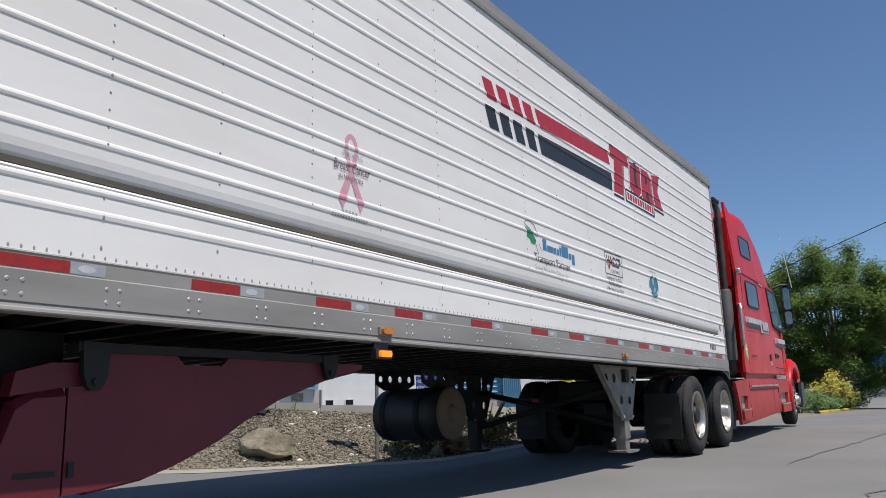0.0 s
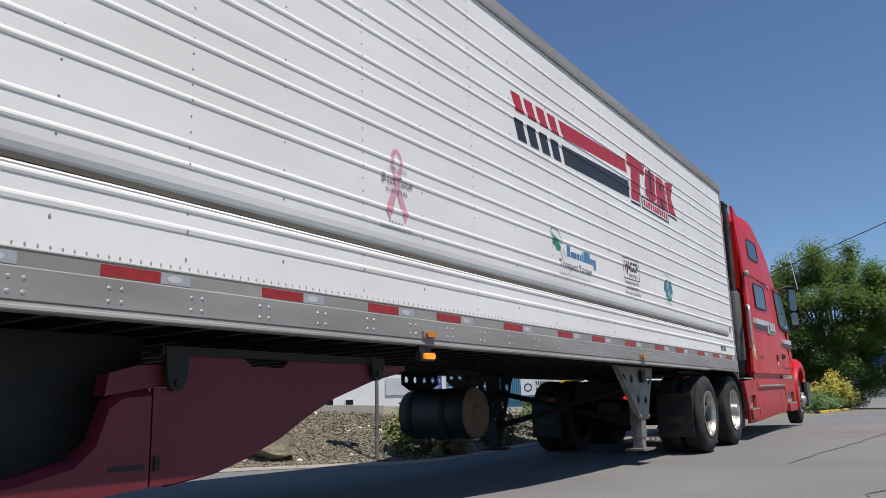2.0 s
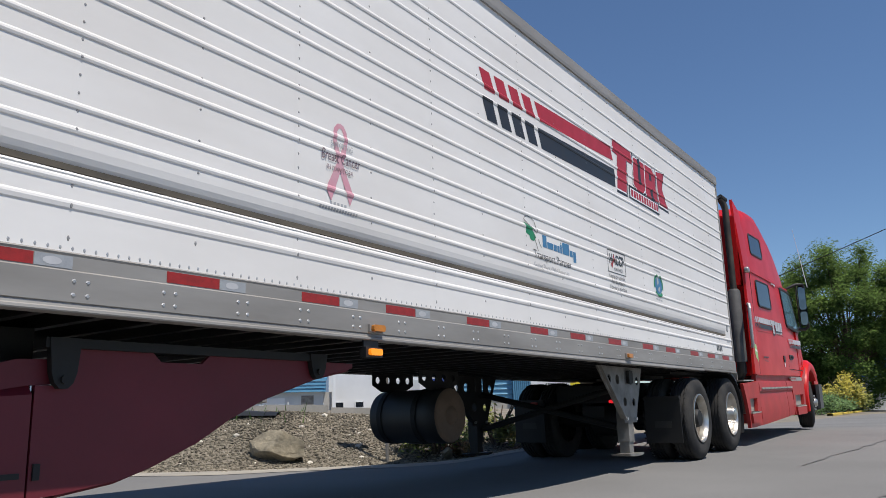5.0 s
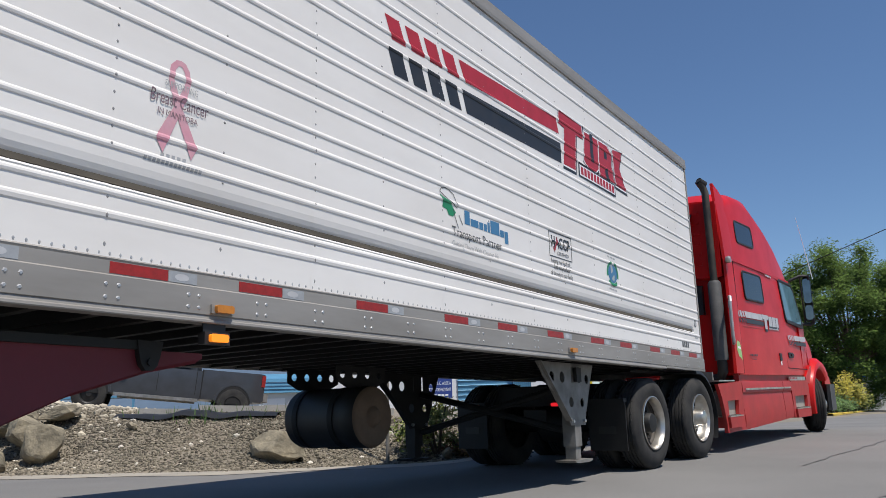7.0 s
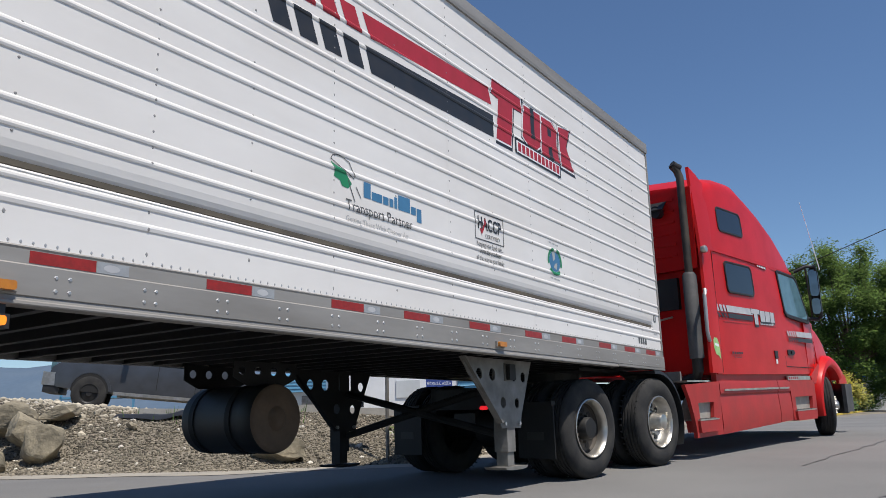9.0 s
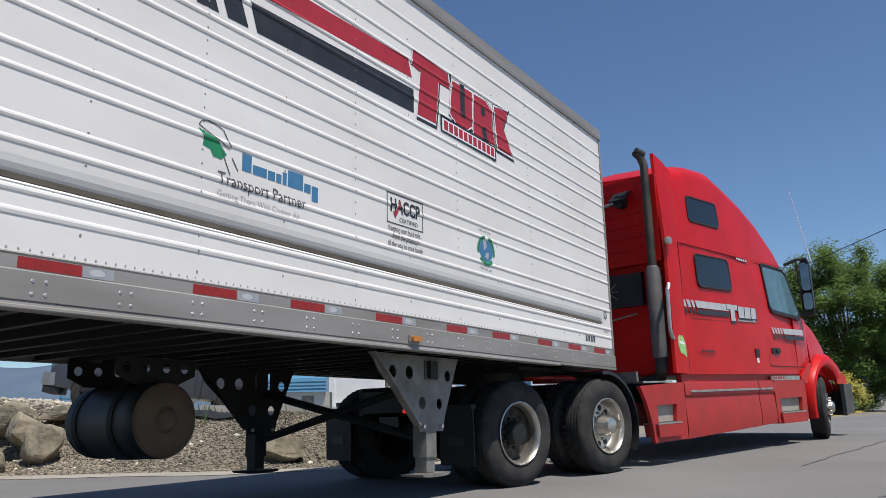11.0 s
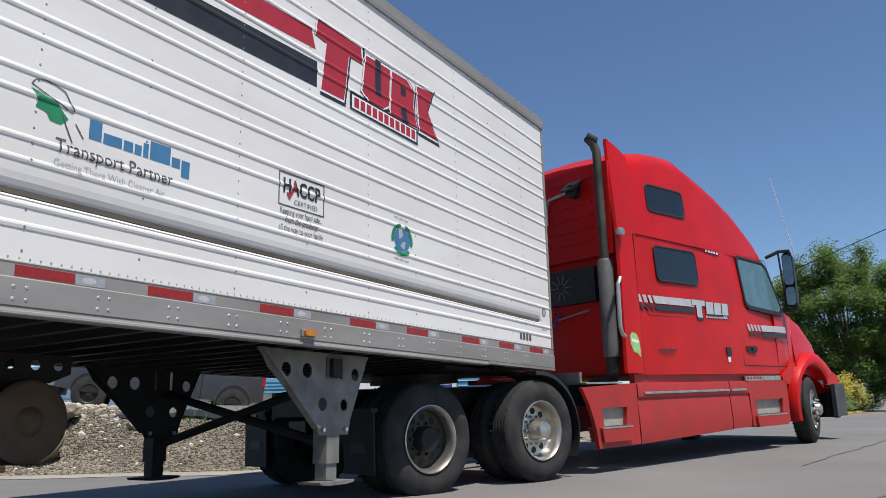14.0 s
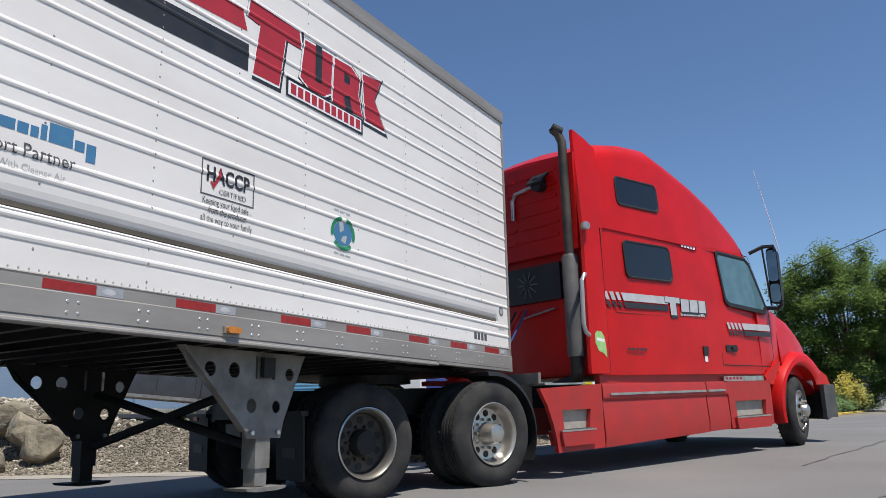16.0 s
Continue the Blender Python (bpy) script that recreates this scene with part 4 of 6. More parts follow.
def side_window(t, pts, material=None, frame=0.03, label="dark tinted sleeper window"):
    cy, cz = sum(p[0] for p in pts) / len(pts), sum(p[1] for p in pts) / len(pts)
    hy, hz = max(abs(p[0] - cy) for p in pts), max(abs(p[1] - cz) for p in pts)
    grown = [(cy + (y - cy) * (1 + frame / hy), cz + (z - cz) * (1 + frame / hz)) for y, z in pts]
    bm = bmesh.new()
    n = len(pts)
    rings = [[(wall_x(y, z) - 0.07, y, z) for y, z in grown], [(wall_x(y, z) + 0.020, y, z) for y, z in grown], [(wall_x(y, z) + 0.024, cy + (y - cy) * 0.5 + (gy - cy) * 0.5, cz + (z - cz) * 0.5 + (gz - cz) * 0.5) for (y, z), (gy, gz) in zip(pts, grown)], [(wall_x(y, z) + 0.014, y, z) for y, z in pts]]
    loft(bm, rings, caps=False)
    w = part("window_frame", bm, PLASTIC, t, "black rubber window frame")
    bm = bmesh.new()
    bm.faces.new([bm.verts.new((wall_x(y, z) + 0.015, y, z)) for y, z in pts])
    part("pane", bm, material or DARKGLASS, w, label)
    return w


def side_extender(t):
    rings = []
    for z, y0, y1, xo in ((1.08, 1.50, 1.90, -0.002), (1.6, 1.50, 1.90, 0.002), (2.4, 1.52, 1.91, -0.004), (2.77, 1.53, 1.95, -0.01), (3.2, 1.54, 2.05, -0.04), (3.6, 1.55, 2.05, -0.075), (3.8, 1.56, 2.02, -0.09), (3.9, 1.57, 1.86, -0.10), (3.98, 1.575, 1.66, -0.105)):
        y0 += 0.06
        rings.append([(xo, y0 + 0.01, z), (xo + 0.006, (y0 + y1) / 2, z), (xo, y1, z), (xo - 0.04, y1, z), (xo - 0.04, y0, z)])
    for flip in (False, True):
        bm = bmesh.new()
        loft(bm, [[(2 * MID - x if flip else x, y, z) for x, y, z in ring] for ring in rings])
        part("side_extender", bm, RED, t, "red vertical side extender behind the sleeper", smooth=True)
    bm = bmesh.new()
    box(bm, (-0.03, 1.90, 1.08), (0.0, 1.909, 2.78))
    part("extender_gap", bm, BLACK, t)


def rear_wall(t):
    bm = boxes(((-2.42, 1.70, 1.08), (-0.08, 1.775, 3.70)))
    wall = part("sleeper_back_wall", bm, RED, t, "red ribbed sleeper back wall, partly shaded", bevel=0.02)
    bm = bmesh.new()
    for k in range(6):
        z = 2.72 + k * 0.16
        for a, b in ((-2.3, -1.75), (-1.65, -1.05), (-0.95, -0.35)):
            box(bm, (a, 1.57, z), (b, 1.59, z + 0.035))
    part("pressed_ribs", bm, RED, wall)
    part("wall_step", boxes(((-2.42, 1.585, 2.52), (-0.08, 1.70, 3.685))), RED, wall, bevel=0.025)
    part("cooler_panel", boxes(((-1.65, 1.62, 1.98), (-0.42, 1.70, 2.42))), PLASTIC, wall, bevel=0.03)
    bm = bmesh.new()
    for k in range(10):
        a = k * math.tau / 10
        tube(bm, (-0.95 + 0.05 * math.cos(a), 1.615, 2.2 + 0.05 * math.sin(a)), (-0.95 + 0.17 * math.cos(a), 1.615, 2.2 + 0.17 * math.sin(a)), 0.008, seg=5)
    part("fan_blades", bm, GALV, wall)
    bm = bmesh.new()
    tube(bm, (-0.58, 1.47, 3.38), (-0.58, 1.59, 3.38), 0.085, seg=16)
    lamp = part("work_lamp", bm, PLASTIC, wall, "black work lamp on the back wall")
    bm = bmesh.new()
    prism(bm, [(1.43, 3.40), (1.58, 3.54), (1.58, 3.52), (1.44, 3.38)], -0.71, -0.45)
    part("lamp_hood", bm, PLASTIC, lamp)
    bm = bmesh.new()
    path_tube(bm, [(-0.68, 1.56, 3.40), (-1.02, 1.56, 3.36), (-1.07, 1.56, 3.28), (-1.07, 1.56, 3.03)], 0.025)
    part("hose_bracket", bm, CHROME, wall)
    bm = bmesh.new()
    path_tube(bm, [(-1.1, 1.66, 1.80), (-0.55, 1.66, 1.88)], 0.014)
    part("hand_rail", bm, CHROME, wall)
    for k, m in enumerate((BLACK, RED, SIGNBLUE)):
        bm = bmesh.new()
        x = -1.2 + 0.09 * k
        path_tube(bm, [(x, 1.65, 1.9), (x, 1.3, 1.45), (x + 0.05, 0.75, 1.18), (x, 0.4, 1.15), (x, 0.2, 1.3)], 0.013, 8)
        part("air_line", bm, m, t)


def exhaust(t):
    bm = bmesh.new()
    x, y = -0.20, 1.56
    path_tube(bm, [(x, y, 2.45), (x, y, 3.72), (x, y, 3.82), (x - 0.02, y - 0.03, 3.92), (x - 0.05, y - 0.10, 3.99)], 0.054, 16)
    stack = part("exhaust_pipe", bm, SOOT, t, "sooty steel exhaust stack behind the cab", smooth=True)
    bm = bmesh.new()
    path_tube(bm, [(x, y, 1.28), (x, y, 2.42), (x, y, 2.46)], [0.098, 0.098, 0.07], 20)
    part("heat_shield", bm, BUMPER, stack, "dark grey heat shield", smooth=True)
    bm = bmesh.new()
    path_tube(bm, [(x, y, 1.28), (x, y, 1.12), (x - 0.06, y + 0.05, 1.02), (x - 0.5, y + 0.2, 0.95)], 0.075, 14)
    part("exhaust_elbow", bm, BLACK, stack, smooth=True)
    bm = bmesh.new()
    path_tube(bm, [(x, y, 3.95), (x - 0.052, y - 0.102, 4.003)], 0.061, 16)
    path_tube(bm, [(x - 0.03, y - 0.06, 3.96), (x - 0.054, y - 0.107, 4.01)], 0.05, 16)
    part("stack_tip", bm, BLACK, stack)
    bm = bmesh.new()
    path_tube(bm, [(-0.01, 1.58, 2.20), (0.025, 1.53, 2.19), (0.035, 1.46, 2.12), (0.035, 1.44, 1.62), (0.03, 1.48, 1.53), (-0.01, 1.58, 1.51)], 0.025, 10)
    part("grab_handle", bm, RIVET, t, "bright grab handle", smooth=True)
    bm = bmesh.new()
    lathe(bm, [(-0.02, 0.05), (0.02, 0.055), (0.045, 0.045), (0.05, 0.001)], 20, (0.02, 1.60, 2.76))
    part("side_lamp", bm, CHROME, t, "small round chrome lamp", smooth=True)


def lower_skirt(t):
    # fairing panels along the chassis
    def panel(name, y0, y1, zb0, zb1, zt, out=0.0, m=REDFADE):
        rings = []
        for y, zb in ((y0, zb0), (y1, zb1)):
            rings.append([(out - 0.055, y, zt), (out - 0.01, y, zt), (out, y, zt - 0.03), (out + 0.004, y, zt - 0.16), (out - 0.018, y, zt - 0.19), (out - 0.012, y, zt - 0.22), (out + 0.005, y, zb + 0.12), (out - 0.008, y, zb), (out - 0.055, y, zb)])
        bm = bmesh.new()
        loft(bm, rings)
        return part(name, bm, m, t, "dusty red lower fairing panel", smooth=True)

    panel("tank_fairing", 1.73, 3.835, 0.27, 0.33, 0.965)
    panel("front_fairing", 3.855, 4.36, 0.335, 0.345, 0.965)
    # rear step housing
    for y0, y1, zb, name in ((0.78, 1.71, 0.265, "rear_step_housing"), (4.36, 5.52, 0.345, "cab_step_housing")):
        a, b = (1.0, 1.50) if name.startswith("rear") else (4.50, 5.35)
        bm = bmesh.new()
        outline = [(0.70, 0.93), (y1, 0.965), (y1, zb + 0.01), (0.94, zb), (0.92, 0.42), (0.88, 0.57), (0.81, 0.75)] if y0 < 1 else [(y0, 0.965), (y1, 0.965), (y1, zb + 0.01), (y0 + 0.03, zb)]
        holed(bm, outline, [[(a + 0.03, 0.70), (b, 0.70), (b - 0.04, 0.47), (a + 0.05, 0.47)]], -0.05, 0.0)
        h = part(name, bm, REDFADE, t, "dusty red step housing")
        bm = boxes(((-0.075, a, 0.40), (-0.056, b, 0.72)))
        part("step_recess", bm, KICK, h, "dusty grey kick plate behind the step")
        bm = bmesh.new()
        prism(bm, [(a - 0.03, 0.475), (b + 0.04, 0.475), (b + 0.02, 0.33), (a, 0.33)], -0.16, 0.035)
        part("step_box", bm, REDFADE, h, bevel=0.008)
        part("tread_plate", boxes(((-0.17, a - 0.025, 0.476), (0.038, b + 0.035, 0.492))), CHROME, h, "ridged aluminium tread plate", bevel=0.003)
        bm = bmesh.new()
        for k in range(int((b - a) / 0.035)):
            box(bm, (-0.12, a + 0.02 + k * 0.035, 0.492), (0.02, a + 0.032 + k * 0.035, 0.502))
        part("tread_ridge", bm, GALV, h)
    part("deck_plate", boxes(((-0.5, 0.80, 0.966), (-0.01, 1.45, 0.985))), CHROME, t, "ridged aluminium deck plate", bevel=0.003)
    part("step_kick_plate", boxes(((-0.02, 4.30, 0.965), (0.002, 5.35, 1.03))), CHROME, t, "polished sill plate", bevel=0.004)
    for k in range(5):
        y = 4.34 + 0.09 * k
        part("name_bar", flat([[(y, 0.985), (y + 0.06, 0.985), (y + 0.06, 1.02), (y, 1.02)]], 0.0035), DECALRED, t)
    for y0, y1 in ((1.85, 3.82), (3.87, 4.28)):
        part("trim_strip", boxes(((0.002, y0, 0.835), (0.016, y1, 0.862))), CHROME, t, "bright trim strip", bevel=0.004)
    part("sill_panel", boxes(((-0.12, 1.75, 0.955), (-0.045, 5.5, 1.075))), REDFADE, t)
    bm = bmesh.new()
    prism(bm, [(5.45, 0.93), (5.40, 1.03), (5.80, 1.24), (5.9, 1.22), (5.62, 0.9)], -0.06, 0.0)
    part("fender_brace", bm, RED, t, bevel=0.01)
    bm = bmesh.new()
    tube(bm, (-0.35, 1.8, 0.58), (-0.35, 3.8, 0.58), 0.27, seg=24)
    part("fuel_tank", bm, STEEL, t, smooth=True)
    # far side panel
    part("far_fairing", boxes(((-2.5, 0.8, 0.30), (-2.44, 5.5, 0.965))), REDFADE, t)


def front_end(t):
    before = set(t.children)
    # bonnet
    rings = []
    for y, zt, half, zb in ((5.98, 2.06, 1.13, 1.05), (6.3, 2.01, 1.10, 1.05), (6.7, 1.91, 1.05, 1.0), (7.1, 1.74, 0.98, 0.9), (7.4, 1.52, 0.90, 0.8), (7.58, 1.25, 0.82, 0.7)):
        r = 0.2
        pts = [(MID + half + 0.05, y, zb), (MID + half, y, zt - r - 0.1), (MID + half - 0.03, y, zt - r), (MID + half - 0.1, y, zt - 0.06), (MID + half - 0.25, y, zt), (MID + 0.2, y, zt + 0.05)]
        rings.append(pts + [(2 * MID - x, yy, z) for x, yy, z in reversed(pts)])
    bm = bmesh.new()
    loft(bm, rings)
    hood = part("bonnet", bm, RED, t, "sloping red bonnet with grey and black stripes", smooth=True)
    # fenders: an arch over the steered wheel
    cy, cz, r_in = 6.38, 0.54, 0.60
    for flip in (False, True):
        rings = []
        for k in range(15):
            a = radians(196 - k * 11.2)
            ri = r_in
            ro = r_in + 0.09 + 0.05 * max(0, math.sin(a)) + (0.22 if k > 7 else 0.0) * (k - 7) / 7
            y_in, z_in = cy + ri * math.cos(a), cz + ri * math.sin(a) * 1.08
            y_o, z_o = cy + ro * math.cos(a) * 1.04, cz + ro * math.sin(a) * 1.03
            ring = [(-0.30, y_in, z_in), (-0.01, y_in, z_in), (0.012, y_in * 0.8 + y_o * 0.2, z_in * 0.8 + z_o * 0.2), (-0.005, y_in * 0.35 + y_o * 0.65, z_in * 0.35 + z_o * 0.65), (-0.09, y_o, z_o), (-0.40, y_o, z_o + 0.03)]
            rings.append([(2 * MID - x if flip else x, y, z) for x, y, z in ring])
        bm = bmesh.new()
        loft(bm, rings)
        part("front_fender", bm, RED, t, "red front fender arching over the steered wheel", smooth=True)
        x = 2 * MID if flip else 0.0
        s = -1 if flip else 1
        # headlamp and bumper corner
        bm = bmesh.new()
        loft(bm, [[(x - s * 0.14, 6.98, 1.16), (x - s * 0.10, 6.98, 0.98), (x - s * 0.35, 7.2, 0.98), (x - s * 0.35, 7.2, 1.25)], [(x - s * 0.26, 7.28, 1.10), (x - s * 0.22, 7.30, 0.95), (x - s * 0.45, 7.5, 0.95), (x - s * 0.45, 7.45, 1.15)]])
        part("headlamp", bm, CLEARISH, t, "clear headlamp lens")
    for x0 in (-0.11, -2.44):
        bm = bmesh.new()
        prism(bm, [(6.93, 0.99), (7.16, 1.10), (7.36, 1.02), (7.44, 0.885), (6.98, 0.885)], x0, x0 + 0.05)
        part("fender_nose", bm, RED, t, bevel=0.012)
    rings = []
    for u in range(13):
        a = u / 12
        xx = -0.02 - a * (CAB_W - 0.04)
        edge = min(a, 1 - a)
        y = 7.66 - 0.42 * max(0, 1 - edge / 0.16) ** 1.6
        yi = y - 0.12
        rings.append([(xx, yi, 0.34), (xx, y, 0.36), (xx, y + 0.03, 0.55), (xx, y, 0.86), (xx, yi, 0.88)])
    bm = bmesh.new()
    loft(bm, rings)
    part("front_bumper", bm, PLASTIC, t, "grey-black plastic front bumper", smooth=True)
    for x0, x1 in ((-0.045, -0.005), (-2.495, -2.455)):
        bm = boxes(((x0 - 0.02, 7.08, 0.37), (x1 + 0.005, 7.46, 0.88)))
        part("bumper_end", bm, BUMPER, t, "scuffed grey bumper end", bevel=0.015)
    bm = bmesh.new()
    box(bm, (-2.15, 5.95, 0.45), (-0.35, 7.0, 1.0))
    part("engine_block", bm, BLACK, t)
    for ob in t.children:
        if ob not in before:
            ob.location.y = 0.12


def mirrors(t):
    for flip in (False, True):
        s = -1 if flip else 1
        f = lambda x: 2 * MID - x if flip else x
        bm = bmesh.new()
        prism_pts = rounded(0, 2.06, 0.24, 2.90, 0.08)
        a = [bm.verts.new((f(0.05 + 0.14 * (y / 0.24)), 5.74 + 0.05 * (y / 0.24), z)) for y, z in prism_pts]
        b = [bm.verts.new((f(0.05 + 0.14 * (y / 0.24) - 0.02), 5.86 + 0.04 * (y / 0.24), 2.48 + (z - 2.48) * 0.93)) for y, z in prism_pts]
        n = len(a)
        for k in range(n):
            bm.faces.new((a[k], a[(k + 1) % n], b[(k + 1) % n], b[k]))
        bm.faces.new(b)
        m = part("wing_mirror", bm, PLASTIC, t, "tall black wing mirror on tube arms", smooth=True)
        bm = bmesh.new()
        bm.faces.new([bm.verts.new((f(0.05 + 0.14 * (y / 0.24)), 5.737 + 0.05 * (y / 0.24), 2.48 + (z - 2.48) * 0.97)) for y, z in rounded(0.012, 2.40, 0.228, 2.88, 0.06)])
        part("mirror_glass", bm, MIRROR, m)
        bm = bmesh.new()
        bm.faces.new([bm.verts.new((f(0.05 + 0.14 * (y / 0.24)), 5.737 + 0.05 * (y / 0.24), z)) for y, z in rounded(0.012, 2.09, 0.228, 2.36, 0.06)])
        part("wide_mirror_glass", bm, MIRROR, m)
        bm = bmesh.new()
        path_tube(bm, [(f(-0.14), 5.60, 2.84), (f(0.04), 5.68, 2.92), (f(0.16), 5.76, 2.92), (f(0.17), 5.78, 2.85)], 0.028, 10)
        path_tube(bm, [(f(-0.06), 5.75, 2.02), (f(0.10), 5.82, 2.0), (f(0.16), 5.82, 2.04), (f(0.17), 5.80, 2.12)], 0.030, 10)
        path_tube(bm, [(f(0.04), 5.66, 2.90), (f(0.02), 5.80, 2.05)], 0.014, 8)
        part("mirror_arm", bm, PLASTIC, m, smooth=True)
    bm = bmesh.new()
    path_tube(bm, [(0.24, 5.78, 2.85), (0.20, 5.68, 3.3), (0.13, 5.50, 4.05)], [0.009, 0.006, 0.004], 6)
    part("radio_antenna", bm, DECALWHITE, t, "thin white whip antenna")


def grown_mark(p):
    cy, cz = sum(q[0] for q in p) / len(p), sum(q[1] for q in p) / len(p)
    return [(cy + (y - cy) * 1.14, cz + (z - cz) * 1.18) for y, z in p]


def cab_details(t):
    side_window(t, rounded(2.36, 3.16, 3.19, 3.48, 0.07, skew=-0.02))
    side_window(t, rounded(2.38, 2.25, 3.31, 2.66, 0.08, skew=-0.03))
    door = [(4.54, 2.67), (4.58, 2.71), (5.26, 2.68), (5.36, 2.61), (5.63, 2.05), (5.58, 1.98), (4.68, 2.04), (4.60, 2.10)]
    side_window(t, door[::-1], CLEARISH, 0.065, "door window reflecting a pale sky")
    # steering wheel silhouette and door outline
    bm = bmesh.new()
    loop = [(4.33, 1.18), (5.60, 1.16), (5.72, 1.30), (5.74, 1.95), (5.72, 2.02), (5.40, 2.76), (4.42, 2.80), (4.36, 2.2)]
    for (a, b) in zip(loop, loop[1:] + loop[:1]):
        d = Vector((b[0] - a[0], b[1] - a[1])).normalized() * 0.007
        vs = []
        for p, sgn in ((a, 1), (b, 1), (b, -1), (a, -1)):
            y, z = p[0] - d.y * sgn, p[1] + d.x * sgn
            vs.append(bm.verts.new((min(wall_x(y, z), wall_x(5.0, z)) + 0.004, y, z)))
        bm.faces.new(vs)
    part("door_gap", bm, BLACK, t)
    bm = bmesh.new()
    prism(bm, rounded(4.44, 1.36, 4.72, 1.45, 0.02), -0.01, 0.006)
    h = part("door_handle", bm, PLASTIC, t)
    part("handle_bar", boxes(((0.004, 4.56, 1.385), (0.026, 4.70, 1.425))), PLASTIC, h, bevel=0.006)
    part("storage_latch", boxes(((-0.01, 3.86, 1.30), (0.012, 3.98, 1.42))), PLASTIC, t, bevel=0.004)
    part("latch_label", flat([[(3.88, 1.22), (3.95, 1.22), (3.95, 1.29), (3.88, 1.29)]], 0.006), DECALWHITE, t)
    # stripes on the sleeper and door
    def stripes(y0, n, pitch, y_end, zt, zm, zb, slope=0.0, m1=DECALGREY, m2=DECALBLACK, taper=0.0):
        top, low = [], []
        for k in range(n):
            y = y0 + pitch * k
            top.append([(y, zt), (y + pitch * 0.6, zt), (y + pitch * 1.0, zm), (y + pitch * 0.4, zm)])
            low.append([(y + 0.03, zm - 0.02), (y + 0.03 + pitch * 0.6, zm - 0.02), (y + 0.03 + pitch, zb), (y + 0.03 + pitch * 0.4, zb)])
        y = y0 + pitch * n
        top.append([(y, zt), (y_end, zt), (y_end, zm), (y + pitch * 0.4, zm)])
        low.append([(y + 0.03, zm - 0.02), (y_end, zm - 0.02), (y_end, zb), (y + 0.03 + pitch * 0.4, zb)])
        for p in top:
            part("grey_stripe", on_cab(flat([p]), 0.012), m1, t)
        for p in low:
            part("black_stripe", on_cab(flat([p]), 0.012), m2, t)

    stripes(1.79, 4, 0.105, 3.16, 2.03, 1.935, 1.85)
    stripes(4.52, 4, 0.10, 5.70, 1.76, 1.67, 1.585)
    # name mark on the sleeper: plain grey blocks
    blocks = [[(3.10, 2.035), (3.42, 2.03), (3.42, 1.96), (3.33, 1.96), (3.33, 1.80), (3.20, 1.80), (3.20, 1.96), (3.10, 1.96)]] + block_letters(3.44, 4.03, 1.855, 2.02, 1.86, 2.02, 3, 0.025, -0.01)
    for p in blocks:
        part("mark_edge", on_cab(flat([[(y + 0.014, z - 0.014) for y, z in grown_mark(p)]]), 0.0135), DECALBLACK, t)
        part("mark_face", on_cab(flat([p]), 0.016), DECALGREY, t)
    part("mark_bar", on_cab(flat(block_letters(3.42, 4.0, 1.805, 1.84, 1.81, 1.845, 9, 0.015, 0.0)), 0.012), DECALGREY, t)
    part("door_badge", on_cab(flat(block_letters(3.62, 4.02, 2.73, 2.78, 2.71, 2.76, 6, 0.02, -0.02)), 0.012), DECALWHITE, t)
    part("registration_bar", on_cab(flat(block_letters(2.25, 2.62, 1.345, 1.375, 1.345, 1.375, 5, 0.015, 0.0)), 0.010), DECALBLACK, t)
    part("small_print_bar", on_cab(flat(block_letters(2.33, 2.56, 1.29, 1.305, 1.29, 1.305, 5, 0.015, 0.0)), 0.010), DECALBLACK, t)
    leaf = [(1.66, 1.52), (1.70, 1.56), (1.78, 1.55), (1.83, 1.48), (1.845, 1.38), (1.85, 1.26), (1.79, 1.31), (1.71, 1.33), (1.66, 1.42)]
    part("leaf_sticker", flat([leaf], 0.0075), DECALLEAF, t, "light green leaf sticker")
    part("sticker_bar", flat([[(1.69, 1.45), (1.82, 1.43), (1.82, 1.465), (1.69, 1.485)]], 0.0085), DECALWHITE, t)
    # stripe sweeping on to the bonnet
    for m, zz, w in ((DECALGREY, 0.0, 0.085), (DECALBLACK, -0.10, 0.075)):
        bm = bmesh.new()
        n = 8
        prev = None
        for k in range(n + 1):
            u = k / n
            y = 6.02 + 1.05 * u
            half = 1.13 - 0.145 * u
            z = 1.70 + zz - 0.20 * u * u
            xx = MID + half + 0.014
            cur = (bm.verts.new((xx, y, z + w / 2 * (1 - 0.5 * u))), bm.verts.new((xx + 0.004, y, z - w / 2 * (1 - 0.5 * u))))
            if prev:
                bm.faces.new((prev[0], cur[0], cur[1], prev[1]))
            prev = cur
        part("bonnet_stripe", bm, m, t)


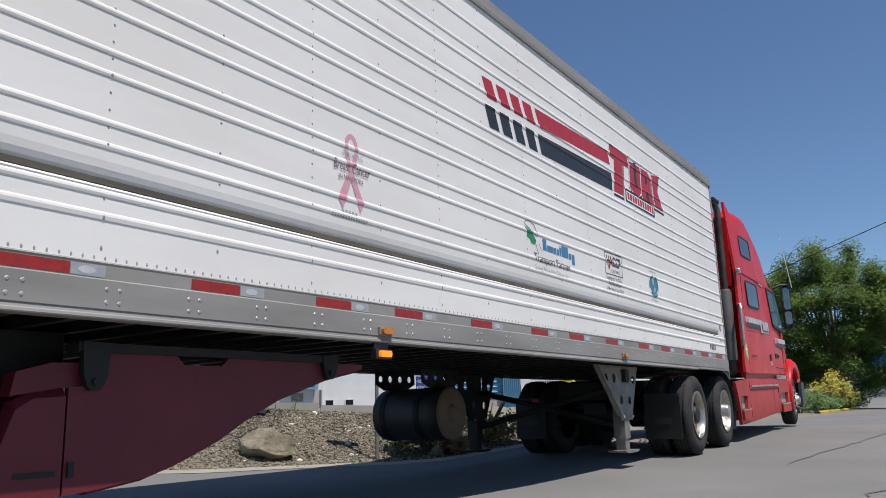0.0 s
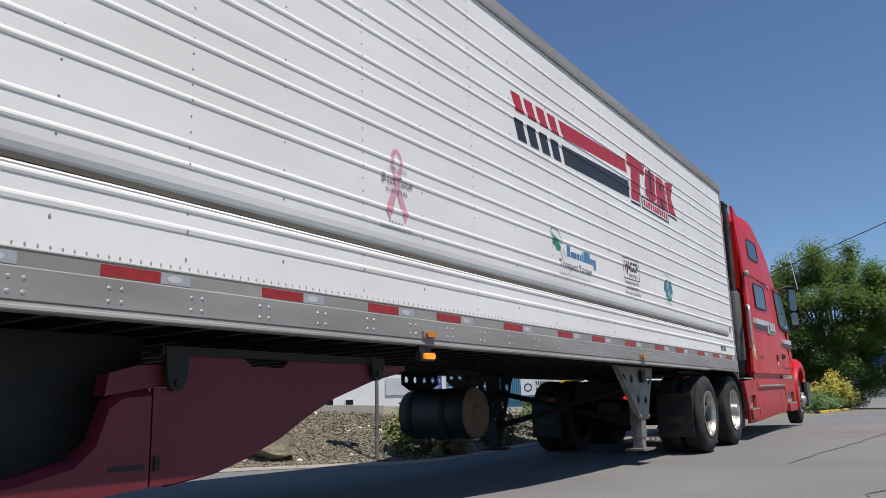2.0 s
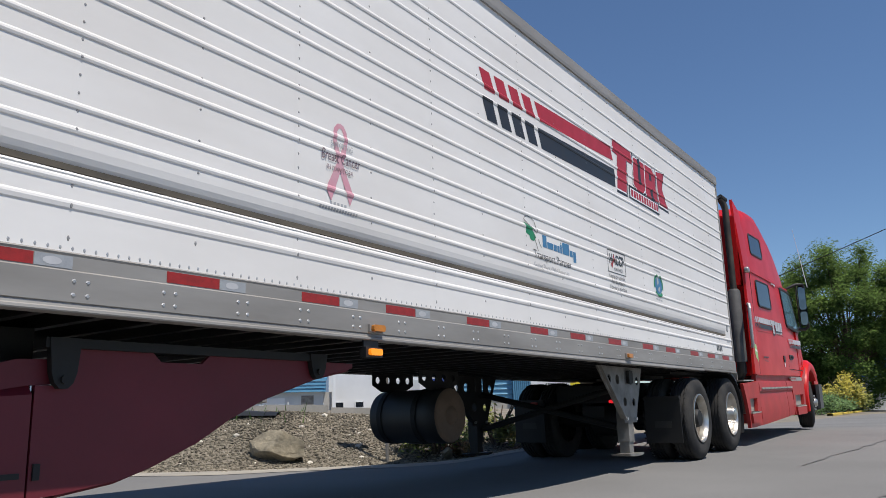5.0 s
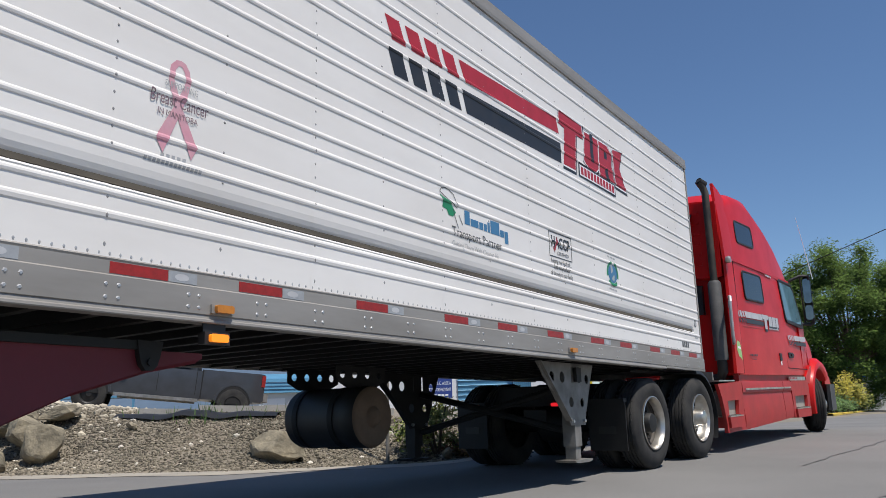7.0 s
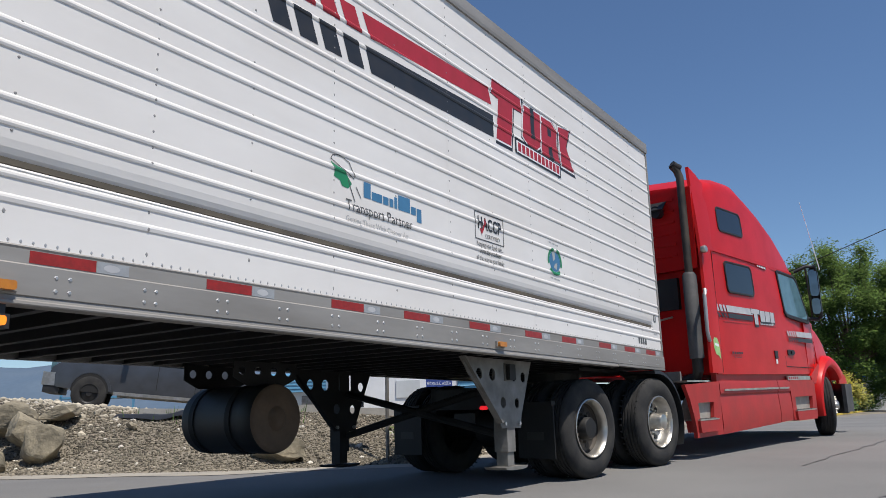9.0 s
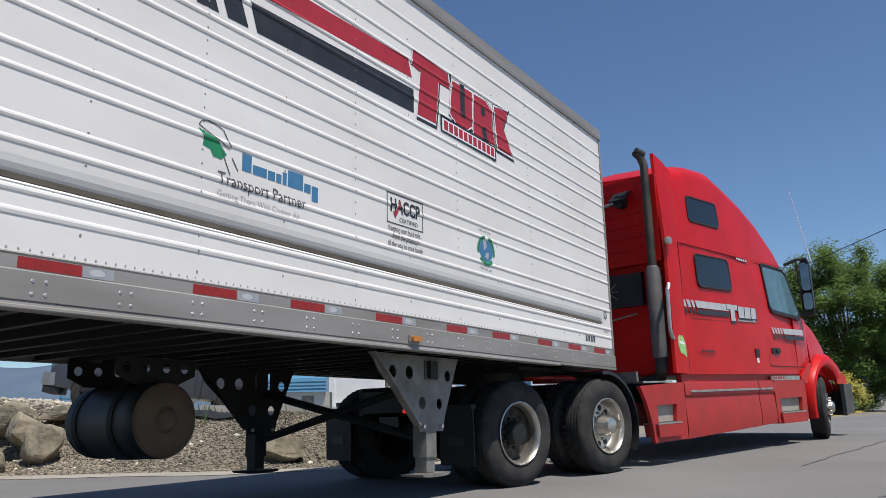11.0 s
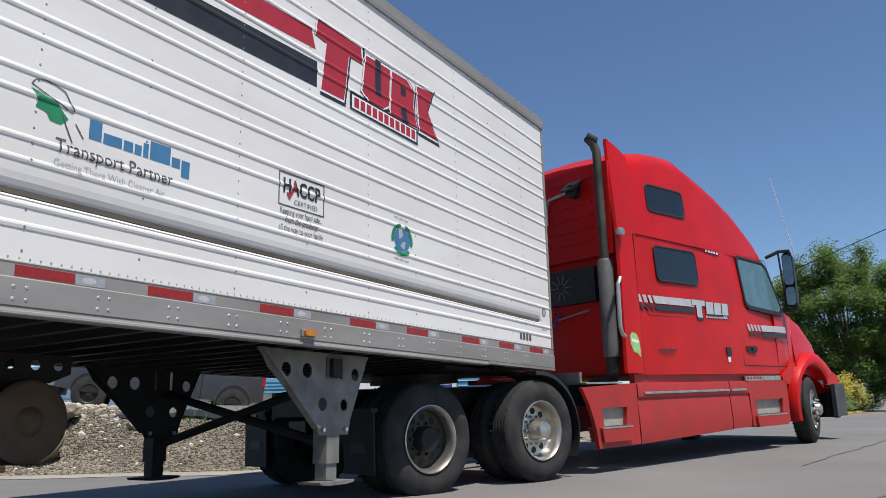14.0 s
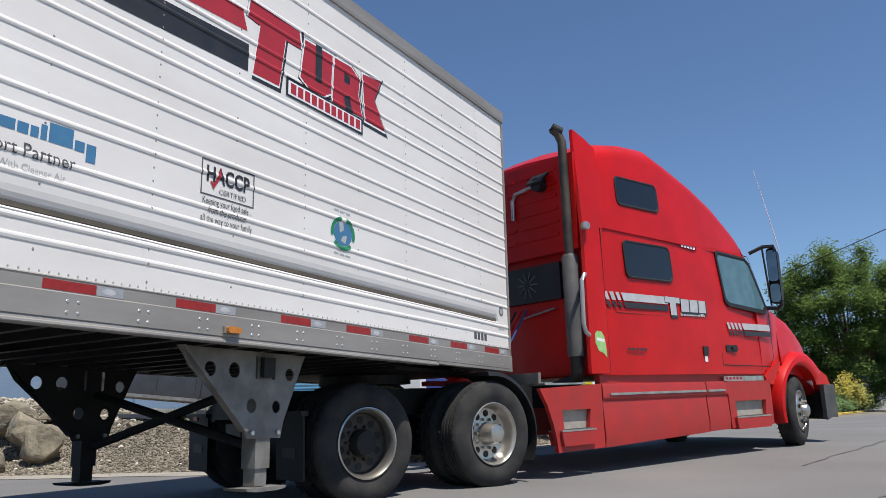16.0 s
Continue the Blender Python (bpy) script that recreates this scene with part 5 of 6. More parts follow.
def chassis(t):
    part("frame_rail", boxes(((-0.86, -2.1, 0.72), (-0.79, 7.0, 0.98)), ((-1.71, -2.1, 0.72), (-1.64, 7.0, 0.98)), ((-1.7, -2.1, 0.74), (-0.8, -2.02, 0.96)), ((-1.7, 0.6, 0.74), (-0.8, 0.7, 0.96))), BLACK, t, "black ladder frame", bevel=0.006)
    bm = bmesh.new()
    tube(bm, (-1.25, -0.62, 1.03), (-1.25, -0.62, 1.12), 0.48, seg=28)
    part("fifth_wheel", bm, BLACK, t, "greasy black coupling plate", bevel=0.01)
    for y in (0.06, -1.44):
        bm = bmesh.new()
        tube(bm, (-0.5, y, 0.51), (-2.0, y, 0.51), 0.10, seg=14)
        tube(bm, (-1.45, y, 0.51), (-1.05, y, 0.51), 0.22, seg=18)
        part("axle", bm, BLACK, t, smooth=True)
    bm = bmesh.new()
    tube(bm, (-0.3, 6.49, 0.47), (-2.2, 6.49, 0.47), 0.06)
    part("front_axle", bm, BLACK, t, smooth=True)
    for x0, x1, name in ((-0.55, -0.10, "mud_flap"), (-2.40, -1.95, "mud_flap")):
        bm = boxes(((x0, -2.03, 0.24), (x1, -2.015, 0.76)))
        f = part(name, bm, BLACK, t, "black rubber mud flap", bevel=0.006)
        part("flap_print", boxes(((x0 + 0.12, -2.0375, 0.42), (x1 - 0.12, -2.0355, 0.50))), TANKBLACK, f)
        part("flap_bracket", boxes(((x0, -2.05, 0.76), (x1, -1.98, 0.80))), BLACK, f)
    # plastic quarter fenders over the drive wheels
    for x0, x1 in ((-0.60, -0.03), (-2.47, -1.90)):
        for cy, a0, a1 in ((0.06, -28, 95),):
            rings = []
            for k in range(13):
                a = radians(a0 + (a1 - a0) * k / 12)
                y, z = cy + 0.60 * math.cos(a), 0.51 + 0.60 * math.sin(a)
                y2, z2 = cy + 0.58 * math.cos(a), 0.51 + 0.58 * math.sin(a)
                rings.append([(x0, y, z), (x1, y, z), (x1 + 0.008, y2, z2 - 0.02), (x0, y2, z2)])
            bm = bmesh.new()
            loft(bm, rings)
            part("wheel_fender", bm, PLASTIC, t, smooth=True)
    for x in (-0.98, -2.1):
        bm = bmesh.new()
        prism(bm, rounded(0, 0.735, 0.10, 0.775, 0.018), 0, 0.02)
        for v in bm.verts:
            v.co = Vector((x + v.co.y, -2.10 - v.co.x, v.co.z))
        part("tail_lamp", bm, REDLIT if x > -1 else TAPERED, t, "lit red tail lamp" if x > -1 else "unlit red tail lamp")
    part("licence_bracket", boxes(((-1.35, -2.12, 0.56), (-1.05, -2.105, 0.70))), TANKBLACK, t)
    part("red_air_box", boxes(((-0.95, -0.1, 1.0), (-0.80, 0.75, 1.05))), REDFADE, t)
    part("frame_light_bar", boxes(((-0.78, 0.62, 0.98), (-0.62, 0.74, 1.12)), ((-0.6, 0.80, 0.985), (-0.1, 0.84, 1.10))), GALV, t, bevel=0.005)
    bm = bmesh.new()
    pts = [(-0.9 + 0.05 * math.cos(k * 1.2), 0.15 + 0.02 * k, 1.12 + 0.05 * math.sin(k * 1.2)) for k in range(28)]
    path_tube(bm, pts, 0.008, 6)
    part("coiled_cable", bm, RED, t)


tractor = thing("truck_tractor", "red sleeper-cab road tractor with chrome details, coupled to the white trailer", "truck")
cab_shell(tractor)
side_extender(tractor)
rear_wall(tractor)
exhaust(tractor)
lower_skirt(tractor)
front_end(tractor)
mirrors(tractor)
cab_details(tractor)
chassis(tractor)
TRACTOR_WHEELS = []
a_front = make_wheel(tractor, -0.03, 0.06, True, True)
a_rear = make_wheel(tractor, -0.03, -1.44, True, False)
a_steer = make_wheel(tractor, -0.06, 6.49, False, True, drive=False)
TRACTOR_WHEELS += [(a_front, -0.03, 0.06, False), (a_rear, -0.03, -1.44, False), (a_steer, -0.06, 6.49, True)]
TRACTOR_WHEELS += [(mirrored(tractor, a_front, -2.47, 0.06), -2.47, 0.06, False), (mirrored(tractor, a_rear, -2.47, -1.44), -2.47, -1.44, False), (mirrored(tractor, a_steer, -2.44, 6.49), -2.44, 6.49, True)]


# ---- the ground ----
EDGE_X = [-60, -25, -10, -6.4, -2.95, 0.1, 1.2, 5.0, 23.6, 33.9, 120, 600]
EDGE_Y = [22, 14.5, 12.0, 11.5, 11.0, 11.6, 12.9, 18.6, 46.5, 61.5, 180, 900]


def edge_y(x):
    return float(np.interp(x, EDGE_X, EDGE_Y))


def ground_z(x, y):
    """Height of the land beyond the far edge of the road."""
    s = (y - edge_y(x)) * (0.97 if x < 0 else 0.6)
    base = road_z(x, y) - (0.05 if s < -0.5 else 0.0)
    if s <= 0.35:
        return base + (-0.03 + 0.03 * max(0.0, s + 0.2) if s > -0.2 else -0.03)
    top = float(np.interp(x, [-40, -12, -8.5, -6.5, -5, -3, -1.5, 0.5, 3, 12, 60], [1.0, 1.15, 1.22, 1.0, 0.84, 0.80, 0.74, 0.55, 0.35, 0.25, 0.2]))
    u = min(1.0, (s - 0.35) / 2.4)
    z = base - 0.01 + top * (u * u * (3 - 2 * u) * 0.6 + 0.4 * u)
    z += 0.05 * u * noise.noise(Vector((x * 0.9, y * 0.9, 0.0)))
    far = min(1.0, max(0.0, (s - 4) / 10))
    return z + far * (0.95 - top) * (1 if x < 8 else 0.0)


def sheet(name, xs, ys, zf, material, label, category="ground", keep=None):
    bm = bmesh.new()
    grid = [[bm.verts.new((x, y, zf(x, y))) for x in xs] for y in ys]
    for a, b in zip(grid, grid[1:]):
        for k in range(len(a) - 1):
            if keep is None or keep((a[k].co.x + a[k + 1].co.x) / 2, (a[k].co.y + b[k].co.y) / 2):
                bm.faces.new((a[k], a[k + 1], b[k + 1], b[k]))
    bmesh.ops.delete(bm, geom=[v for v in bm.verts if not v.link_faces], context="VERTS")
    return tagged(finish(name, bm, material, smooth=True), label, category, kind="structure")


gx = [-2000, -600, -200, -80, -40, -25, -18] + [-14 + 0.35 * k for k in range(60)] + [8, 10, 13, 17, 22, 28, 40, 80, 200, 600, 2000]
gy = [-2000, -500, -100, -30, -5, 5, 9] + [10 + 0.3 * k for k in range(40)] + [23, 25, 28, 32, 38, 46, 60, 90, 200, 600, 2000]
sheet("ground", gx, gy, ground_z, DIRT, "dusty tan gravelly ground beyond the road")

bm = bmesh.new()
across = [-60, -25, -14, -10, -8, -6.4, -5, -2.95, -1.5, -0.7] + [0.1 + 0.4 * k for k in range(42)] + [18, 20, 23.6, 28, 33.9, 60, 120]
back = [0, 0.5, 1, 1.5, 2, 2.5, 3, 3.5, 4, 4.5, 5, 5.5, 6, 7, 8, 9, 10, 12, 14, 16, 18, 20, 24, 28, 34, 42, 60, 90]
rows_ = [[bm.verts.new((x, edge_y(x) - d, road_z(x, edge_y(x) - d))) for x in across] for d in back]
for a, b in zip(rows_, rows_[1:]):
    for k in range(len(a) - 1):
        bm.faces.new((b[k], b[k + 1], a[k + 1], a[k]))
road = tagged(finish("road", bm, ASPHALT, smooth=True), "worn grey asphalt road with fine cracks", "road", kind="structure")

# tar-filled cracks and a paler patch of dust along the far edge
bm = bmesh.new()
rnd = random.Random(4)
for x0, y0, x1, y1 in ((4.0, 9.0, 11.0, 17.5), (5.8, 9.5, 15.0, 21.0), (7.5, 9.0, 20.0, 25.0), (3.2, 6.0, 6.5, 9.2)):
    n = 26
    last = None
    for k in range(n + 1):
        u = k / n
        x = x0 + (x1 - x0) * u + rnd.uniform(-0.06, 0.06)
        y = y0 + (y1 - y0) * u + rnd.uniform(-0.06, 0.06)
        w = 0.005 + 0.009 * rnd.random()
        cur = (bm.verts.new((x - w, y + w, road_z(x, y) + 0.006)), bm.verts.new((x + w, y - w, road_z(x, y) + 0.006)))
        if last:
            bm.faces.new((last[0], last[1], cur[1], cur[0]))
        last = cur
tagged(finish("crack_seal", bm, mat("tar_seal", (0.11, 0.108, 0.105), (0.14, 0.138, 0.135), 3, 0.85, fine=40)), "dark tar-sealed cracks in the asphalt", "road marking", kind="structure")
bm = bmesh.new()
last = None
for k in range(60):
    x = -16 + k * 0.33
    y = edge_y(x)
    cur = (bm.verts.new((x, y + 0.30, road_z(x, y) + 0.006)), bm.verts.new((x, y - 0.42 + 0.13 * noise.noise(Vector((x * 0.8, 3, 0))), road_z(x, y - 0.4) + 0.006)))
    if last:
        bm.faces.new((last[1], cur[1], cur[0], last[0]))
    last = cur
tagged(finish("shoulder", bm, mat("sandy_shoulder", (0.36, 0.325, 0.265), (0.29, 0.265, 0.225), 1.4, 0.95, bump=0.3, fine=60, spread=0.2)), "sandy dust along the edge of the road", "ground", kind="structure")

# yellow painted kerb
bm = bmesh.new()
last = None
for k in range(26):
    x = 21.2 + k * 0.40
    y = edge_y(x) + 0.3
    ring = [bm.verts.new(p) for p in ((x, y, 0), (x, y, 0.13), (x - 0.05, y + 0.06, 0.16), (x - 0.2, y + 0.3, 0.16), (x - 0.2, y + 0.3, -0.05))]
    if last:
        for i in range(4):
            bm.faces.new((last[i], ring[i], ring[i + 1], last[i + 1]))
    last = ring
tagged(finish("kerb", bm, YELLOWPAINT), "worn yellow painted concrete kerb", "kerb", kind="structure")


# ---- stones ----
def stone_mesh(bm, centre, size, rnd, sub=1, rough=0.28, flat_z=0.75):
    made = bmesh.ops.create_icosphere(bm, subdivisions=sub, radius=1.0)
    off = Vector((rnd.uniform(-50, 50), rnd.uniform(-50, 50), rnd.uniform(-50, 50)))
    turn = Euler((rnd.uniform(-0.5, 0.5), rnd.uniform(-0.5, 0.5), rnd.uniform(0, 6.28))).to_matrix()
    for v in made["verts"]:
        p = v.co.copy()
        k = 1 + rough * noise.noise(p * 1.1 + off) * 1.6 + rough * 0.6 * noise.noise(p * 2.7 + off)
        p = Vector((p.x * k * size[0], p.y * k * size[1], p.z * k * size[2]))
        v.co = turn @ p + Vector(centre)


def boulder(label, x, y, z, size, seed, turn=None):
    bm = bmesh.new()
    rnd = random.Random(seed)
    made = bmesh.ops.create_icosphere(bm, subdivisions=4, radius=1.0)
    off = Vector((rnd.uniform(-50, 50), rnd.uniform(-50, 50), rnd.uniform(-50, 50)))
    planes = [Vector((rnd.gauss(0, 1), rnd.gauss(0, 1), rnd.gauss(0, 0.8))).normalized() for _ in range(17)]
    dist = [rnd.uniform(0.45, 0.78) for _ in planes]
    for v in made["verts"]:
        p = v.co.copy()
        for n, d in zip(planes, dist):
            e = p.dot(n) - d
            if e > 0:
                p -= n * e * 0.92
        p *= 1 + 0.10 * noise.noise(p * 2.2 + off) + 0.05 * noise.noise(p * 6 + off)
        v.co = Vector((p.x * size[0], p.y * size[1], p.z * size[2]))
    ob = tagged(finish("boulder", bm, ROCK), label, "boulder", "rocks on the bank")
    ob.matrix_world = pose(x, y, z, rnd.uniform(-15, 15), rnd.uniform(-12, 12), rnd.uniform(0, 360) if turn is None else turn)
    return ob


def on_ground(x, s):
    y = edge_y(x) + s
    return y, ground_z(x, y)


def gravel(name, count, x0, x1, s0, s1, size, seed, material, label):
    """Loose stones strewn over the bank, in one object."""
    base = bmesh.new()
    bmesh.ops.create_icosphere(base, subdivisions=1, radius=1.0)
    bv = np.array([v.co[:] for v in base.verts])
    bf = np.array([[v.index for v in f.verts] for f in base.faces])
    base.free()
    rs = np.random.RandomState(seed)
    verts, faces = [], []
    for i in range(count):
        x = rs.uniform(x0, x1)
        s = s0 + (s1 - s0) * rs.rand()
        y = edge_y(x) + s
        z = ground_z(x, y)
        r = size * (0.5 + rs.rand() ** 3 * 1.6)
        k = r * (0.6 + 0.7 * rs.rand(3)) * np.array([1, 1, 0.7])
        jig = 1 + 0.35 * (rs.rand(len(bv), 1) - 0.5)
        a = rs.rand() * 6.28
        p = bv * jig * k
        q = np.stack([p[:, 0] * math.cos(a) - p[:, 1] * math.sin(a), p[:, 0] * math.sin(a) + p[:, 1] * math.cos(a), p[:, 2]], 1)
        verts.append(q + [x, y, z + 0.2 * r])
        faces.append(bf + i * len(bv))
    me = bpy.data.meshes.new(name)
    me.from_pydata(np.concatenate(verts).tolist(), [], np.concatenate(faces).tolist())
    me.materials.append(material)
    return tagged(new(name, me), label, "gravel", kind="stuff")


gravel("bank_gravel", 76000, -9.5, 2.2, 0.40, 3.6, 0.0150, 3, PEBBLE, "loose grey-brown crushed gravel on the roadside bank")
gravel("edge_gravel", 1500, -10, 3, 0.0, 0.6, 0.020, 5, PEBBLE, "small scattered stones at the edge of the road")
gravel("pale_stones", 420, -9.5, 2.0, 0.6, 3.4, 0.026, 6, mat("pale_stone", (0.62, 0.58, 0.50), (0.5, 0.46, 0.4), 4, 0.9, fine=30, per_piece=0.2), "scattered pale stones among the gravel")
gravel("dirt_clods", 2200, -14, -5.6, 1.7, 5.5, 0.042, 9, mat("tan_rubble", (0.46, 0.41, 0.32), (0.36, 0.32, 0.25), 3, 0.95, bump=0.3, fine=30, per_piece=0.3), "tan rubble on top of the bank")

y, z = on_ground(-2.55, 0.85)
boulder("pale tan angular boulder on the gravel bank", -2.43, y + 0.05, z + 0.14, (0.56, 0.40, 0.32), 12, -8)
y, z = on_ground(-5.9, 1.0)
boulder("brown angular boulder in the rock pile", -6.22, y, z + 0.16, (0.42, 0.38, 0.48), 21, 10)
boulder("tan boulder leaning in the rock pile", -6.60, y + 0.25, z + 0.40, (0.40, 0.36, 0.38), 22, 30)
boulder("pale flat boulder at the foot of the pile", -6.95, y - 0.15, z + 0.05, (0.46, 0.36, 0.32), 23, 0)
boulder("pale tan slab on top of the pile", -6.45, y + 1.1, z + 0.72, (0.50, 0.34, 0.17), 24, 5)
boulder("pale tan boulder on top of the pile", -7.2, y + 0.6, z + 0.60, (0.52, 0.42, 0.36), 25, 20)
boulder("pale tan boulder behind the pile", -7.9, y + 0.9, z + 0.70, (0.7, 0.5, 0.46), 26, 70)
boulder("small tan rock on the gravel bank", 0.05, *[v + d for v, d in zip(on_ground(0.05, 0.7), (0, 0.08))], (0.18, 0.14, 0.12), 27)
boulder("small tan rock on the gravel bank", -5.2, *[v + d for v, d in zip(on_ground(-5.2, 2.0), (0, 0.06))], (0.13, 0.10, 0.08), 28)

# black sheeting and concrete edging along the top of the bank
bm = bmesh.new()
last = None
for k in range(22):
    u = k / 21
    x = -5.7 + 2.9 * u
    y = edge_y(x) + 2.6 + 0.04 * math.sin(k * 0.8)
    z = ground_z(x, y) + 0.03 + 0.05 * noise.noise(Vector((k * 0.4, 1, 1)))
    h = 0.045 * math.sin(math.pi * u) + 0.02
    ring = [bm.verts.new(p) for p in ((x, y - 0.22, z - 0.04), (x, y - 0.1, z + h * 0.5), (x + 0.02, y + 0.05, z + h), (x, y + 0.3, z + h * 0.8), (x, y + 0.5, z - 0.05))]
    if last:
        for i in range(4):
            bm.faces.new((last[i], ring[i], ring[i + 1], last[i + 1]))
    last = ring
tagged(finish("ground_sheet", bm, PLASTIC, smooth=True), "crumpled black landscape sheeting on the bank", "sheeting")
for k in range(4):
    x = -4.9 + k * 1.15
    y = edge_y(x) + 3.05
    ob = finish("edging_block", boxes(((-0.56, -0.09, -0.06), (0.56, 0.09, 0.07))), CONCRETE, bevel=0.015)
    tagged(ob, "weathered concrete edging block on the bank", "edging", "edging along the bank")
    ob.matrix_world = pose(x, y, ground_z(x, y) + 0.06, 0, 2, 4 + 6 * (k % 2))


# ---- plants ----
def leaves(bm, centre, radii, count, size, rnd, shell=0.45):
    for _ in range(count):
        d = Vector((rnd.gauss(0, 1), rnd.gauss(0, 1), rnd.gauss(0, 1))).normalized()
        r = (shell + (1 - shell) * rnd.random()) if rnd.random() < 0.8 else rnd.random()
        c = Vector(centre) + Vector((d.x * radii[0], d.y * radii[1], d.z * radii[2])) * r
        s = size * rnd.uniform(0.6, 1.3)
        u = Vector((rnd.gauss(0, 1), rnd.gauss(0, 1), rnd.gauss(0, 0.7))).normalized()
        w = u.orthogonal().normalized() * s * 0.45
        u = u * s
        bm.faces.new([bm.verts.new(p) for p in (c - u, c + w * 0.8, c + u, c - w)])


def crown_clumps(shape, count, rnd):
    out = []
    for _ in range(count):
        d = Vector((rnd.gauss(0, 1), rnd.gauss(0, 1), rnd.gauss(0, 1))).normalized()
        r = rnd.uniform(0.35, 1.0) ** 0.6
        out.append(Vector((d.x * shape[0], d.y * shape[1], d.z * shape[2])) * r)
    return out


def tree(x, y, z, height, shape, count, leaf, seed):
    rnd = random.Random(seed)
    t = thing("tree", "leafy green broadleaf tree with a wide uneven crown", "tree")
    t.matrix_world = pose(x, y, z)
    mid = height - shape[2]
    bm = bmesh.new()
    clumps = crown_clumps(shape, count, rnd)
    for stem in range(3):
        a = stem * 2.1
        top = Vector((math.cos(a) * shape[0] * 0.35, math.sin(a) * shape[1] * 0.35, mid + shape[2] * 0.5))
        path_tube(bm, [(0.2 * math.cos(a), 0.2 * math.sin(a), -0.2), top * 0.3, top * 0.65 + Vector((0.15, 0, 0)), top], [0.2, 0.15, 0.09, 0.03], 7)
    for c in clumps[::2]:
        p = Vector((c.x * 0.15, c.y * 0.15, mid * 0.55))
        q = Vector((c.x, c.y, mid + c.z))
        path_tube(bm, [p, p.lerp(q, 0.5) + Vector((0, 0, 0.25)), q], [0.07, 0.04, 0.012], 5)
    part("trunk", bm, BARK, t, "grey-brown stems and limbs")
    bm = bmesh.new()
    for c in clumps:
        k = rnd.uniform(0.75, 1.35)
        leaves(bm, (c.x, c.y, mid + c.z), (1.0 * k, 1.0 * k, 0.85 * k), int(620 * k), leaf, rnd, 0.05)
    me_ob = part("crown", bm, LEAF, t, "dense green leaves with gaps")
    return t


def shrub(name, label, x, y, z, r, h, material, count, leaf, seed, clumps=9):
    rnd = random.Random(seed)
    t = thing(name, label, "shrub")
    t.matrix_world = pose(x, y, z)
    bm = bmesh.new()
    for k in range(7):
        a = rnd.uniform(0, 6.28)
        path_tube(bm, [(0, 0, -0.1), (math.cos(a) * r * 0.3, math.sin(a) * r * 0.3, h * 0.45), (math.cos(a) * r * 0.6, math.sin(a) * r * 0.6, h * 0.8)], [0.03, 0.02, 0.008], 5)
    part("stems", bm, BARK, t)
    bm = bmesh.new()
    for _ in range(clumps):
        a, q = rnd.uniform(0, 6.28), rnd.random() ** 0.5
        cz = h * rnd.uniform(0.25, 0.8) * (1 - 0.4 * q * q)
        leaves(bm, (math.cos(a) * r * q * 0.8, math.sin(a) * r * q * 0.8, cz), (r * 0.42, r * 0.42, h * 0.24), count // clumps, leaf, rnd, 0.1)
    part("foliage", bm, material, t)
    return t


tree(29.5, 56.6, 0.15, 11.7, (5.3, 4.7, 5.5), 230, 0.11, 31)
shrub("yellow_shrub", "yellow-leaved shrub beside the hedge", 25.7, 50.4, 0.1, 1.55, 2.9, YELLOWLEAF, 3600, 0.10, 41, 14)
shrub("dark_shrub", "dark green evergreen shrub", 35.2, 65.5, 0.1, 2.3, 4.4, DARKLEAF, 3200, 0.09, 42, 14)
shrub("dark_shrub", "dark green shrub below the tree", 23.6, 52.5, 0.1, 1.5, 2.3, DARKLEAF, 2200, 0.09, 43, 12)
for k in range(9):
    x = 20.6 + k * 1.8
    shrub("juniper", "low spreading green juniper along the kerb", x, edge_y(x) + 2.3, 0.05, 1.7, 1.55, CONIFER, 2600, 0.085, 50 + k, 12)
y, z = on_ground(-0.35, 1.0)
shrub("roadside_shrub", "green and russet shrub on the gravel bank", -0.1, y, z - 0.05, 0.72, 0.98, BUSHLEAF, 2200, 0.045, 61, 14)
y, z = on_ground(0.8, 1.3)
shrub("roadside_shrub", "yellow-green shrub on the gravel bank", 0.9, y, z, 0.6, 0.85, BUSHLEAF, 2200, 0.045, 62, 14)
y, z = on_ground(2.0, 1.4)
shrub("roadside_shrub", "low green shrub beside the road", 2.2, y, z, 0.8, 0.8, CONIFER, 2400, 0.05, 63, 14)
shrub("roadside_shrub", "low russet shrub at the foot of the bank", 0.3, edge_y(0.3) + 0.75, ground_z(0.3, edge_y(0.3) + 0.75), 0.4, 0.35, mat("russet_leaves", (0.22, 0.10, 0.05), (0.16, 0.12, 0.04), 3, 0.7, fine=10, per_piece=0.4), 1200, 0.035, 64, 8)
bm = bmesh.new()
rnd = random.Random(8)
for _ in range(110):
    x = rnd.uniform(-5.6, -2.2)
    y = edge_y(x) + rnd.uniform(2.2, 3.2)
    if rnd.random() < 0.5:
        x = -4.1 + rnd.gauss(0, 0.15)
    z = ground_z(x, y)
    d = Vector((rnd.gauss(0, 0.05), rnd.gauss(0, 0.05), rnd.uniform(0.08, 0.28)))
    p = Vector((x, y, z - 0.02))
    bm.faces.new([bm.verts.new(q) for q in (p - Vector((0.012, 0, 0)), p + Vector((0.012, 0, 0)), p + d)])
tagged(finish("weeds", bm, CONIFER), "sparse green weeds on top of the bank", "weeds", kind="stuff")


